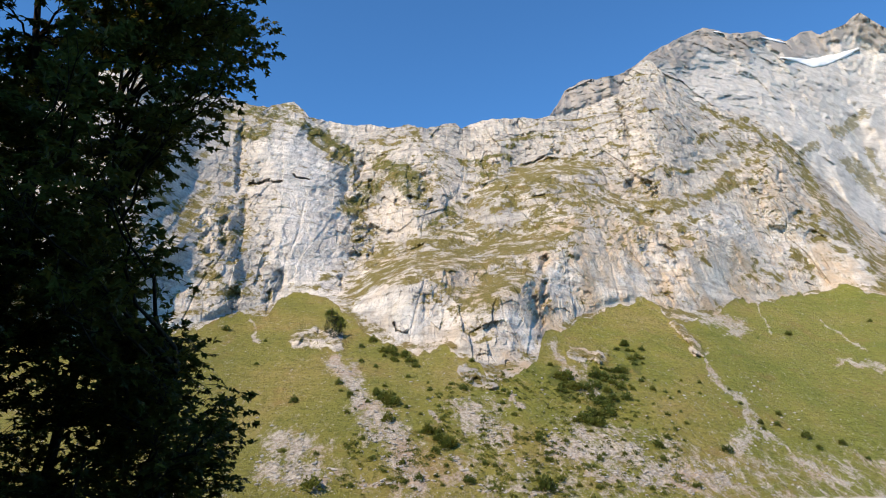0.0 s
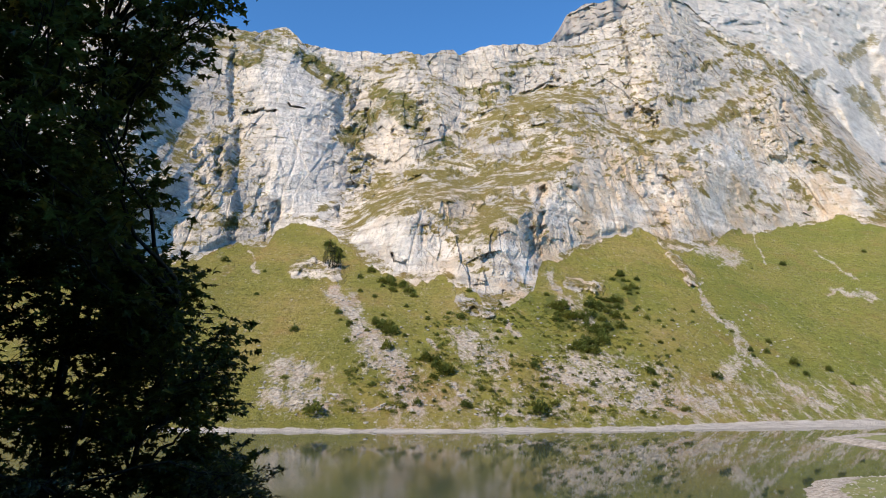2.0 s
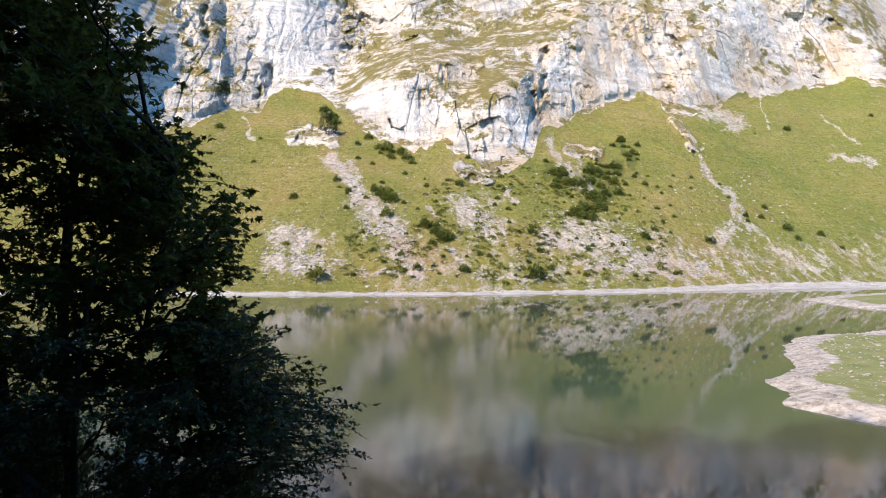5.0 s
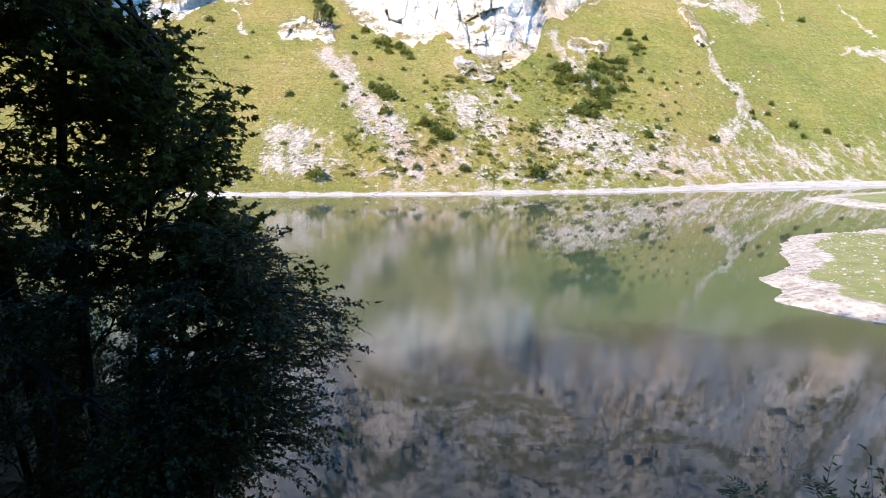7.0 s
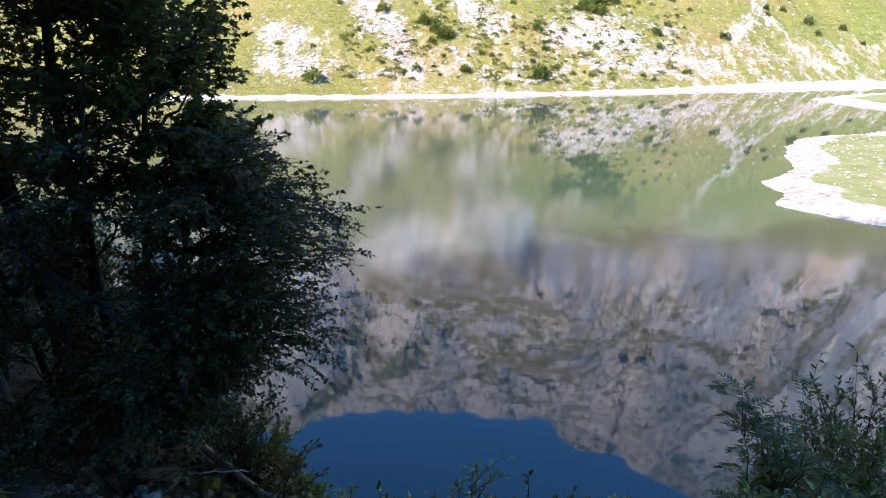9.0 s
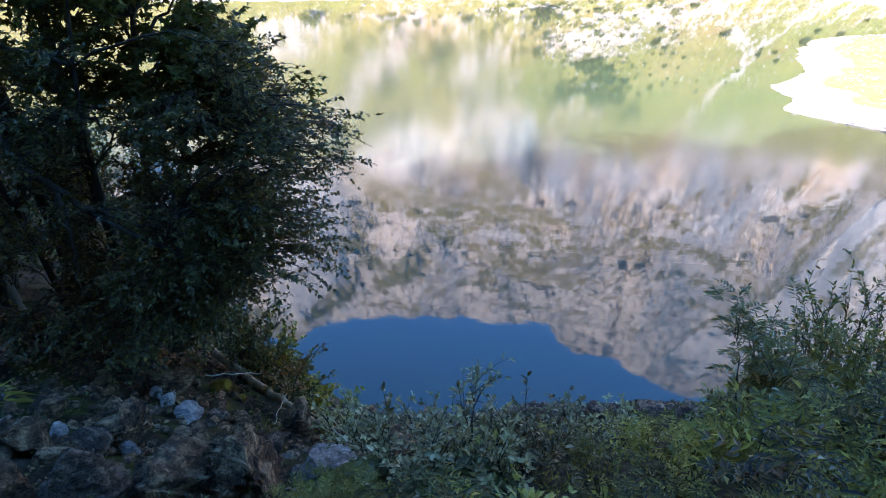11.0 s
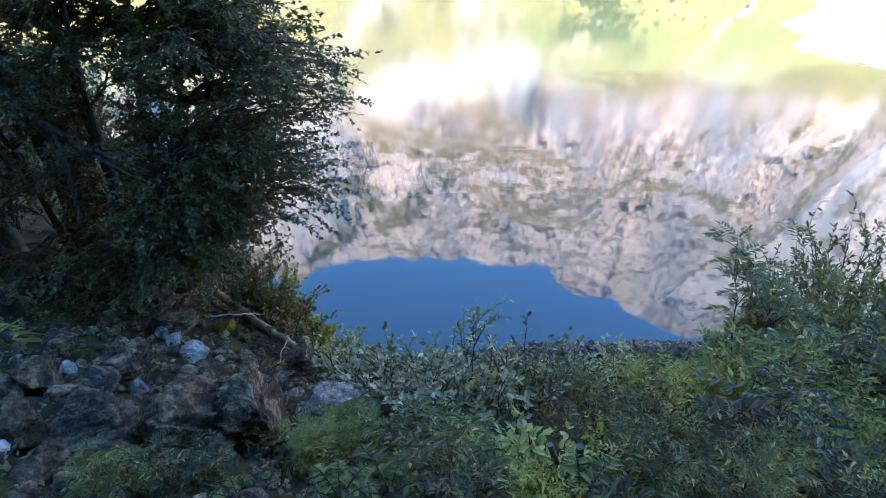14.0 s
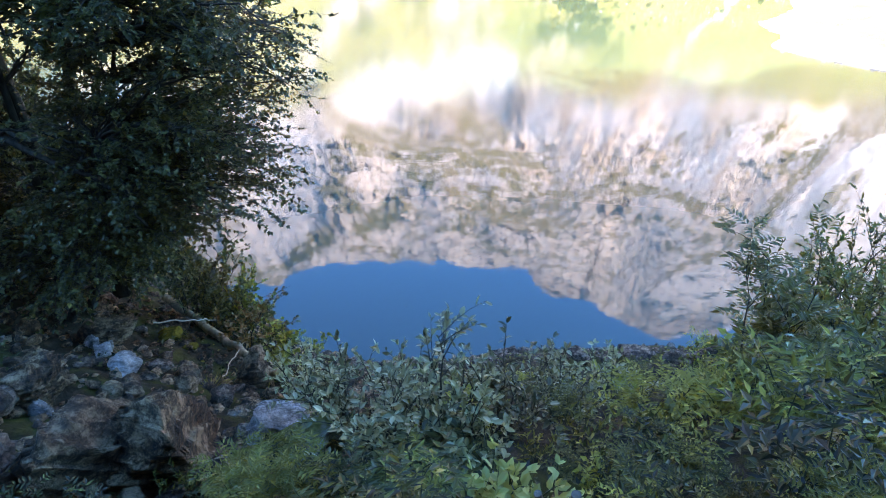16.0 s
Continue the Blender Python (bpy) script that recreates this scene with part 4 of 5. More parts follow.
def sprays(rng, lines, twigs, length, leaves, out=.8, rise_by=.15):
    """Twigs off the outer parts of branch lines, and the leaves along them."""
    twig_lines, P, W = [], [], []
    for p in lines:
        main = p[-1] - p[len(p) // 2]
        main = main / (np.linalg.norm(main) + 1e-9)
        for k in range(twigs):
            t = rng.uniform(.35, 1.0) if k else 1.0
            x = t * (len(p) - 1)
            i = min(int(x), len(p) - 2)
            a = p[i] + (p[i + 1] - p[i]) * (x - i)
            way = main * out + rng.normal(0, .6, 3) * (1, 1, .55) + (0, 0, rise_by)
            way /= np.linalg.norm(way)
            L = length * rng.uniform(.55, 1.15)
            end = a + way * L - np.array((0, 0, .12 * L))
            line = bend(a, end, .10 * L, 4)
            twig_lines.append((line, np.array([.008, .006, .004, .002])))
            m = max(2, int(leaves * rng.uniform(.7, 1.3)))
            s = rng.uniform(.15, 1, m) ** .8 * 3
            j = np.minimum(s.astype(int), 2)
            q = line[j] + (line[j + 1] - line[j]) * (s - j)[:, None]
            sideways = np.cross(way, (0, 0, 1)) * np.where(np.arange(m) % 2, 1, -1)[:, None]
            P.append(q)
            W.append(way * .6 + sideways * .8 + rng.normal(0, .3, (m, 3)))
    return twig_lines, np.concatenate(P), np.concatenate(W)


# right-hand outline of the big tree as bearing by rise
TREE_EDGE = [(-.70, -.40), (-.60, -.35), (-.557, -.22), (-.50, -.15), (-.434, -.15), (-.375, -.16), (-.327, -.10), (-.30, -.15), (-.242, -.115), (-.20, -.19), (-.134, -.22),
             (-.07, -.27), (.0, -.27), (.057, -.255), (.09, -.29), (.129, -.33), (.191, -.38), (.293, -.42), (.35, -.50), (.42, -.50), (.476, -.43),
             (.558, -.375), (.60, -.42), (.627, -.352), (.70, -.30), (.742, -.295), (.80, -.31), (1.0, -.34)]


def envelope(rng, count, low, high, near, far, reach, gap=.0, seed=1):
    """Places for branch ends inside the outline of the tree, seen as a leaning screen of boughs over the bank."""
    out = []
    while len(out) < count:
        w, d = rng.uniform(low, high), rng.uniform(near, far)
        edge = float(np.interp(w, *zip(*TREE_EDGE))) - reach / d
        u = edge - abs(rng.normal(0, .25)) if rng.random() < .4 else rng.uniform(-1.15, edge)
        if u < -1.2 or u > edge:
            continue
        if gap and float(vnoise(u * 11, w * 11, seed)) > 1 - gap * 2 and u < edge - .06:
            continue
        p = np.array((u * d, d, EYE + w * d))
        if p[2] > float(bank_z(p[0], p[1])) + .5:
            out.append(p)
    return out


def big_tree():
    rng = np.random.default_rng(11)
    base = Vector((-6.6, 10.2, float(bank_z(-6.6, 10.2)) - .2))
    tree = thing("maple_tree", base, "tall dark maple tree leaning over the shaded bank", "tree")
    stems = []
    for dx, dy, lean_x, lean_y, top, r in ((0, 0, -.06, -.02, 17.5, .19), (.6, .3, -.03, .05, 15.5, .13), (1.55, -.2, .10, .0, 8.0, .09), (-1.5, .4, -.10, -.03, 15, .15)):
        z = np.linspace(0, top, 16)
        p = np.stack([base.x + dx + lean_x * z + .12 * np.sin(z * .7 + dx), base.y + dy + lean_y * z + .10 * np.cos(z * .6 + dx), base.z + z], -1)
        rad = r * (1 - z / top * .85) + .10 * np.exp(-z * 2.5)
        stems.append((p, rad))
    ends = envelope(rng, 510, -.22, 1.02, 8.8, 13.0, .5, .27) + envelope(rng, 60, .0, .30, 8.8, 13.0, .55)
    ends += [e for e in envelope(rng, 40, .15, .75, 6.2, 9.0, .55, .3) if e[0] / e[1] < -.6]
    boughs = []
    for e in ends:
        cand = [(np.linalg.norm(p[i] - e) + 1.2 * abs(e[2] - p[i, 2] - .45 * np.hypot(*(e - p[i])[:2])), p[i]) for p, r in stems for i in range(1, len(p))]
        a = min(cand, key=lambda c: c[0])[1]
        L = np.linalg.norm(e - a)
        line = bend(a, e, rng.uniform(-.05, .14) * L, 8) + np.concatenate([[np.zeros(3)], rng.normal(0, .035 * L ** .5, (6, 3)), [np.zeros(3)]])
        boughs.append(line)
    tw, P, W = sprays(rng, boughs, 13, .85, 14)
    trunks = [add("trunk", mesh_from("trunk", *tubes([(p - base, r)], 10)), BARK, tree) for p, r in stems]
    big = [(b - base, np.linspace(.035 + .010 * np.linalg.norm(b[-1] - b[0]), .008, len(b)) * .6) for b in boughs]
    order = sorted(big, key=lambda line: -line[1][0])
    v1, f1 = tubes(order[24:], 5)
    v2, f2 = tubes([(p - base, r) for p, r in tw], 3)
    add("branch_mass", mesh_from("branch_mass", np.concatenate([v1, v2]), np.concatenate([f1, f2 + len(v1)])), BARK, tree, kind="stuff")
    for line in order[:24]:
        near = min(range(len(stems)), key=lambda k: np.linalg.norm(stems[k][0] - base - line[0][0], axis=1).min())
        add("limb", mesh_from("limb", *tubes([line], 6)), BARK, trunks[near])
    crown = foliage("crown", P - base, W, rng.uniform(.095, .155, len(P)), .5, LOBES, LOBES_F, .35, rng)
    add("crown", crown, MAPLE, tree, "dense dark green lobed leaves", kind="stuff")


BARE = [[(-0.722, -0.253, 8.6), (-0.674, -0.317, 8.2), (-0.62, -0.378, 7.9), (-0.549, -0.429, 7.7), (-0.472, -0.47, 7.6), 
    (-0.409, -0.549, 7.6)], [(-0.639, -0.365, 7.9), (-0.634, -0.426, 7.7), (-0.642, -0.501, 7.6), (-0.641, -0.546, 7.5)],
        [(-0.67, -0.331, 8.0), (-0.693, -0.395, 7.9), (-0.723, -0.446, 7.8)], [(-0.595, -0.391, 7.8), (-0.527, -0.417, 7.6), (-0.463, -0.428, 7.5)]]


def under_tree():
    rng = np.random.default_rng(12)
    base = Vector((-5.4, 9.0, float(bank_z(-5.4, 9.0)) - .1))
    tree = thing("beech_bush", base, "broad bushy beech with small blue-green leaves overhanging the rocks", "bush")
    bottom = ((-1.2, -.72), (-.9, -.72), (-.6, -.70), (-.413, -.66), (-.346, -.58), (-.207, -.53), (-.142, -.47), (-.10, -.40))
    ends = [e for e in envelope(rng, 680, -.74, -.12, 7.4, 11.0, .42, .30, 5) if (e[2] - EYE) / e[1] > np.interp(e[0] / e[1], *zip(*bottom)) + .02]
    ends = [e for e in ends if not ((e[2] - EYE) / e[1] > -.36 and -.58 < e[0] / e[1] < -.33 and rng.random() < .3)]
    stems = []
    for dx, dy, lx, ly, top in ((0, 0, .12, -.05, 6.5), (.3, .2, .35, .05, 4.5), (-.6, .1, -.2, 0, 6.5), (.2, -.3, .5, -.25, 3.2), (-1.6, -.4, -.3, -.2, 5)):
        z = np.linspace(0, top, 10)
        stems.append((np.stack([base.x + dx + lx * z + .1 * np.sin(z + dx), base.y + dy + ly * z, base.z + z], -1), .075 * (1 - z / top * .8)))
    boughs = []
    for e in ends:
        cand = [(np.linalg.norm(p[i] - e) + .8 * abs(e[2] - p[i, 2] - .2), p[i]) for p, r in stems for i in range(1, len(p))]
        a = min(cand, key=lambda c: c[0])[1]
        L = np.linalg.norm(e - a)
        boughs.append(bend(a, e, rng.uniform(0, .16) * L, 7) + np.concatenate([[np.zeros(3)], rng.normal(0, .03 * L ** .5, (5, 3)), [np.zeros(3)]]))
    tw, P, W = sprays(rng, boughs, 11, .62, 17, .9, .05)
    for p, r in stems:
        add("stem", mesh_from("stem", *tubes([(p - base, r)], 8)), BARK, tree)
    v1, f1 = tubes([(b - base, np.linspace(.014 + .006 * np.linalg.norm(b[-1] - b[0]), .005, len(b))) for b in boughs], 4)
    v2, f2 = tubes([(p - base, r * .7) for p, r in tw], 3)
    add("branch_mass", mesh_from("branch_mass", np.concatenate([v1, v2]), np.concatenate([f1, f2 + len(v1)])), BARK, tree, kind="stuff")
    for line in BARE:
        p = np.array([(u * d, d, EYE + w * d) for u, w, d in line])
        t = np.linspace(0, len(p) - 1, 14)
        q = np.stack([np.interp(t, range(len(p)), p[:, i]) for i in range(3)], -1) + np.concatenate([[[0, 0, 0]], rng.normal(0, .025, (13, 3))])
        add("limb", mesh_from("limb", *tubes([(q - base, np.linspace(.07, .015, 14) * (1 if line is BARE[0] else .5))], 7)), BARK, tree, "bare dark hanging limb")
    add("foliage", foliage("foliage", P - base, W, rng.uniform(.045, .085, len(P)), .33, LEAF, LEAF_F, .2, rng), UNDER, tree, "small oval leaves", kind="stuff")


big_tree()
under_tree()


def shrub(name, x, y, height, spread, stems, leaf, width, mat, label, seed, twigs=5, leaves=9, lean=(0, 0), bark=None, straight=.5, category="shrub", group="", others=1.0, pairs=0, low=.25):
    """A shrub of upright shoots with leaves along them."""
    rng = np.random.default_rng(seed)
    base = np.array((x, y, float(bank_z(x, y)) - .08))
    ob = thing(name, Vector(base), label, category, group)
    lines, P, W = [], [], []
    shoots = []
    for k in range(stems):
        a = rng.uniform(0, 6.283)
        h = height * (rng.uniform(others * .6, others) if k else 1.0)
        reach = spread * rng.uniform(.2, 1.0) * (1 if k else .25)
        end = np.array((math.cos(a) * reach + lean[0] * h, math.sin(a) * reach + lean[1] * h, h))
        root = np.array((math.cos(a), math.sin(a), 0)) * .12 * spread
        p = bend(root, end, 0, 8)
        p[:, :2] -= (end[:2] * straight * np.sin(np.linspace(0, np.pi, 8))[:, None] * .35)
        p[1:-1] += rng.normal(0, .02 * height ** .5, (6, 3))
        shoots.append(p)
        lines.append((p, np.linspace(.008 + .006 * h, .003, 8)))
        m = int(leaves * 2.2 * h)
        s = rng.uniform(low, 1, m) * 7
        j = np.minimum(s.astype(int), 6)
        P.append(p[j] + (p[j + 1] - p[j]) * (s - j)[:, None])
        ang = rng.uniform(0, 6.283, m)
        W.append(np.stack([np.cos(ang), np.sin(ang), 0 * ang + .75], -1))
    tw, p2, w2 = sprays(rng, shoots, twigs, .38 * height ** .7, leaves, .75, .5)
    P, W = np.concatenate(P + [p2]), np.concatenate(W + [w2])
    thin = [(q, r * .7) for q, r in tw]
    if category == "herb":
        thin += lines
    else:
        for line in lines:
            add("shoot", mesh_from("shoot", *tubes([line], 5)), bark or TWIG, ob)
    add("twig_mass", mesh_from("twig_mass", *tubes(thin, 3)), bark or STALK, ob, kind="stuff")
    if pairs:
        P, W, L = compound(rng, P, W, leaf * rng.uniform(.6, 1.2, len(P)), pairs)
        add("foliage", foliage("foliage", P, W, L, width, LEAF, LEAF_F, .0, rng, .4), mat, ob, kind="stuff")
        return ob
    add("foliage", foliage("foliage", P, W, leaf * rng.uniform(.5, 1.15, len(P)), width * 1.15, *((LEAF, LEAF_F) if category == "herb" else (OVAL, OVAL_F)), .0, rng), mat, ob, kind="stuff")
    return ob


STEMS = (0.297, -1.227)


def at(u, w):
    """Where the line of sight at a bearing and rise meets the bank."""
    d = np.linspace(2.0, 16, 400)
    k = np.argmax(EYE + w * d < bank_z(u * d, d))
    return float(u * d[k]), float(d[k])


for k, (u, w, h, n, rest) in enumerate([(.055, -1.02, 1.32, 8, .68), (-.10, -1.0, .98, 8, .8), (.17, -1.0, 1.0, 8, .8), (.27, -.97, .85, 8, .8), (-.20, -.94, .95, 7, .85),
                                        (-.03, -1.06, .72, 8, .8), (.35, -.93, .75, 7, .8), (.10, -1.07, .75, 8, .8), (.0, -.98, 1.0, 8, .85)]):
    shrub("willow_shrub", *at(u, w), h, .55, n + 2, .085, .24, WILLOW, ("tall grey-green willow shrub with upright leafy shoots above the water", "low grey-green willow shrub with dark upright shoots on the bank")[k > 0],
          210 + k, 6, 9, bark=BARK, others=rest, group="willows on the bank", low=.35)
shrub("ash_sapling", 3.35, 5.5, 1.95, .55, 4, .26, .17, UNDER, "slender sapling with feathered yellowish green leaves on dark shoots", 24, 6, 5, bark=BARK, pairs=5, lean=(-.06, 0))
shrub("ash_sapling", 4.3, 6.2, 1.55, .6, 4, .26, .17, UNDER, "slender sapling with feathered dark green leaves beside the sallows", 34, 6, 5, bark=BARK, pairs=5)
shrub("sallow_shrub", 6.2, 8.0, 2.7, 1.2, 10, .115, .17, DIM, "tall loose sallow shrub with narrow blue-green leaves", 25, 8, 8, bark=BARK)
shrub("sallow_shrub", 7.6, 8.6, 2.8, 1.2, 10, .115, .17, UNDER, "tall sallow shrub with narrow grey leaves at the shore", 26, 9, 9, bark=BARK)
shrub("sallow_shrub", 5.6, 6.6, 1.6, 1.0, 14, .120, .20, UNDER, "leafy sallow shrub with yellow-green leaves on the bank", 27, 9, 9)
shrub("sallow_shrub", 5.5, 7.5, 2.0, .9, 18, .085, .22, UNDER, "dense dark green shrub on the bank", 33, 10, 12)
shrub("reddened_sapling", -2.75, 9.2, 1.3, .7, 4, .085, .34, RUST, "thin sapling with rust-red autumn leaves over the water", 29, 10, 8, bark=BARK, others=.95, lean=(.30, .05), straight=1.2)
shrub("elder_seedling", *at(.19, -1.20), .36, .40, 12, .10, .28, FRESH, "fresh bright green elder seedling in the undergrowth", 30, 4, 5)

for k, (x, y, h) in enumerate(((-9.6, 12.4, 5.6), (-8.2, 13.2, 5.0), (-7.0, 13.4, 4.2), (-11.4, 12.6, 6.2), (-8.8, 11.2, 3.0), (-10.4, 11.4, 3.6))):
    shrub("hazel_bush", x, y, h, 1.7, 16, .10, .34, UNDER, "tall shaded green hazel bush behind the beech", 170 + k, 16, 14, bark=BARK, group="hazel bushes by the lake")

for k, (u, w, h, mat) in enumerate([(-0.325, -0.775, 1.0, 0), (-0.29, -0.80, .8, 1), (-0.389, -0.745, 1.8, 0), (-0.35, -0.755, 1.5, 0), (-0.31, -0.765, 1.2, 1), (-0.24, -0.84, 0.55, 1)]):
    shrub("hazel_bush", *at(u, w), h, .8, 12, .075, .36, (UNDER, HERB, RUST)[mat], ("low dark green hazel bush over the water", "low yellow-green hazel bush over the water", "low hazel bush with reddened leaves over the water")[mat], 180 + k, 10, 10, bark=BARK, group="hazel bushes by the lake")

# ---- herbs that cover the bank, a few kinds repeated
kinds = []
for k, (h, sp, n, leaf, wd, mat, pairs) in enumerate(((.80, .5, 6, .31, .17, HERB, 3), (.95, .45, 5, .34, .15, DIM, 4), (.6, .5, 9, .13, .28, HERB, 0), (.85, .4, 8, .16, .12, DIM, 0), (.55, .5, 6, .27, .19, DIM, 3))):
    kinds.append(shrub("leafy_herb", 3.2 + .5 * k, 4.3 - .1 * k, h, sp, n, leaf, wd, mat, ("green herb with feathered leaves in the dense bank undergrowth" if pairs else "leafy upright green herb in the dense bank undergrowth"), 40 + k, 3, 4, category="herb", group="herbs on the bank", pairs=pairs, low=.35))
rng = np.random.default_rng(5)
HEIGHTS = (.80, .95, .6, .85, .55)
for gx in np.arange(-1.2, 9.6, .56):
    for gy in np.arange(2.3, 10.8, .60):
        x, y = gx + rng.uniform(-.25, .25), gy + rng.uniform(-.28, .28)
        rocks = x < -.35 + .10 * (y - 5) or (y < 4.9 and x < .3 - .3 * (4.9 - y))
        if rocks or (abs(x / y - .30) < .10 and y < 3.9) or math.hypot(x - .62, y - 3.2) < .5 or (y < 3.5 and .35 < x < 1.15) or rng.random() < .30 or (x < 1.0 and y > 4.4 and rng.random() < .6) or (y > 8.6 and 1.3 < x < 5.0 and rng.random() < .75) or (y > 9.8 and x < 4.4):
            continue
        # nearer herbs mostly take the darkened copies, which paints the shade there
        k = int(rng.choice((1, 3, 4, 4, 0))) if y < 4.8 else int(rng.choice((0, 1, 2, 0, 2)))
        c = copy_thing(kinds[k], pose(0, 0, 0))
        room = (1.22 - .105 * y if x < 4.4 else 1.5 - .10 * y) * rng.uniform(.45, 1.1) * (.72 if x < 2 else .9) * (.75 if y < 4.2 else 1)
        size = min(room / HEIGHTS[k], 1.15)
        c.matrix_basis = pose(x, y, float(bank_z(x, y)) - .06, rng.uniform(-8, 8), rng.uniform(-8, 8), rng.uniform(0, 360)) @ Matrix.Scale(size, 4)
SX0, SY0 = at(*STEMS)
for k in range(26):
    x, y = rng.uniform(.25, 2.6), rng.uniform(2.5, 4.4)
    if math.hypot(x - SX0, y - SY0) < .38 or (y < SY0 + .2 and abs(x - SX0) < .32):
        continue
    c = copy_thing(kinds[int(rng.choice((2, 4, 0, 3)))], pose(0, 0, 0))
    c.matrix_basis = pose(x, y, float(bank_z(x, y)) - .05, 0, 0, rng.uniform(0, 360)) @ Matrix.Scale(rng.uniform(.28, .5), 4)
for u, w in [(-0.719, -1.25), (-0.631, -1.26), (-0.55, -1.25), (-0.369, -1.21), (-0.798, -1.25), (-0.301, -1.133), 
    (-0.235, -1.099), (-0.402, -1.132), (-0.189, -1.153), (-0.127, -1.173), (-0.294, -1.188)]:
    x, y = at(u, w)
    c = copy_thing(kinds[int(rng.choice((1, 3, 4)))], pose(0, 0, 0))
    c.matrix_basis = pose(x, y, float(bank_z(x, y)) - .05, 0, 0, rng.uniform(0, 360)) @ Matrix.Scale(rng.uniform(.35, .5), 4)


for k in range(20):
    x, y = at(rng.uniform(-.31, -.01), rng.uniform(-1.28, -.95))
    c = copy_thing(kinds[int(rng.choice((3, 4, 1)))], pose(0, 0, 0))
    c.matrix_basis = pose(x, y, float(bank_z(x, y)) - .05, 0, 0, rng.uniform(0, 360)) @ Matrix.Scale(rng.uniform(.22, .40), 4)


for k in range(30):
    x, y = rng.uniform(1.3, 4.6), rng.uniform(2.1, 3.7)
    c = copy_thing(kinds[int(rng.choice((1, 3, 0, 1)))], pose(0, 0, 0))
    c.matrix_basis = pose(x, y, float(bank_z(x, y)) - .05, 0, 0, rng.uniform(0, 360)) @ Matrix.Scale(rng.uniform(.30, .5), 4)


def fern(x, y, size, seed, fronds=8):
    rng = np.random.default_rng(seed)
    ob = thing("fern", (x, y, float(bank_z(x, y)) - .03), "green fern with arching feathered fronds on the bank", "fern", "ferns on the bank")
    for k in range(fronds):
        a = k * 6.283 / fronds + rng.uniform(-.25, .25)
        t = np.linspace(0, 1, 12)
        L = size * rng.uniform(.8, 1.1)
        p = np.stack([np.cos(a) * L * t * .75, np.sin(a) * L * t * .75, L * (.85 * t - .62 * t * t)], -1)
        v, f = tubes([(p, np.linspace(.006, .002, 12))], 3)
        s = np.repeat(np.linspace(.15, .98, 22), 2)
        q = np.stack([np.interp(s, t, p[:, i]) for i in range(3)], -1)
        flip = np.where(np.arange(44) % 2, 1, -1)[:, None]
        side = np.array((-math.sin(a), math.cos(a), .08)) * flip + np.array((math.cos(a), math.sin(a), 0)) * .35
        me = foliage("frond", q, side, L * .24 * np.sin(np.pi * (s * .86 + .12)) + .01, .14, LEAF, LEAF_F, .05, np.random.default_rng(seed + k))
        frond = add("frond", me, FERN, ob)
        add("stalk", mesh_from("stalk", v, f), STALK, frond)


for u, w, size in [(.051, -1.03, .75), (.01, -1.08, .65), (-.252, -1.22, .4), (-.132, -1.20, .55), (-.29, -1.10, .35), (-.715, -1.23, .30), (-.852, -1.24, .32), (-.49, -1.23, .30),
                   (.12, -1.05, .6), (.32, -1.25, .5), (-.60, -1.23, .28), (-.06, -1.14, .6), (-.18, -1.08, .45), (.08, -1.20, .5)]:
    x, y = at(u, w - .06)
    fern(x, y, size, int(1000 * size) + int(100 * x))


# ---------------------------------------------------------------- stones of the near bank
def rock_mesh(name, size, seed, cuts=24, detail=4, rough=.08):
    """A broken, angular stone: a ball cut by planes and roughened."""
    rng = np.random.default_rng(seed)
    bm = bmesh.new()
    bmesh.ops.create_icosphere(bm, subdivisions=detail, radius=1)
    v = np.array([p.co for p in bm.verts])
    for _ in range(cuts):
        n = rng.normal(0, 1, 3)
        n /= np.linalg.norm(n)
        d = rng.uniform(.42, .80)
        over = np.maximum(v @ n - d, 0)
        v = v - over[:, None] * n * .96
    v = v + v / np.linalg.norm(v, axis=1)[:, None] * (.5 * rough * fbm(v[:, 0] * 2.2 + seed, v[:, 1] * 2.2 + v[:, 2] * 1.7, 4, seed))[:, None]
    v = v + v * (-.09 * np.maximum(0, (1 - np.abs(vnoise(v[:, 0] * 1.6 + v[:, 2] * 2.4, v[:, 1] * 1.1 + seed, seed + 3))) ** 7))[:, None]
    n = v / np.linalg.norm(v, axis=1)[:, None]
    v = v + n * (.028 * ridged(v[:, 0] * 2.6 + v[:, 2] * 1.3 + seed, v[:, 1] * 2.6 - v[:, 2] * 1.9, 3, seed + 5))[:, None]
    bed = v @ np.array((.30, .22, .93)) * 4.6 + .5 * vnoise(v[:, 0] * 1.5 + seed, v[:, 1] * 1.5, seed + 7)
    v = v + n * (.085 * ((bed % 1.0) ** 2 - .4))[:, None] * (rough < .15)
    v = v * np.array(size) * .62
    for p, c in zip(bm.verts, v):
        p.co = c
    for f in bm.faces:
        f.smooth = False
    me = bpy.data.meshes.new(name)
    bm.to_mesh(me)
    bm.free()
    return me


def boulder(u, w, wide, tall, mat, label, seed, turn=0.0, deep=.8, tip=0.0):
    """A boulder whose foot is seen at a bearing and rise; its width is an angle."""
    x, y = at(u, w)
    s = wide * y
    z = float(bank_z(x, y))
    ob = add("boulder", rock_mesh("boulder", (s, s * deep, s * tall), seed, detail=5 if wide > .14 else 4), mat, label=label, category="boulder", group="boulders on the bank")
    ob.matrix_basis = pose(x, y + s * .25, z + s * tall * .22, tip, 0, turn)


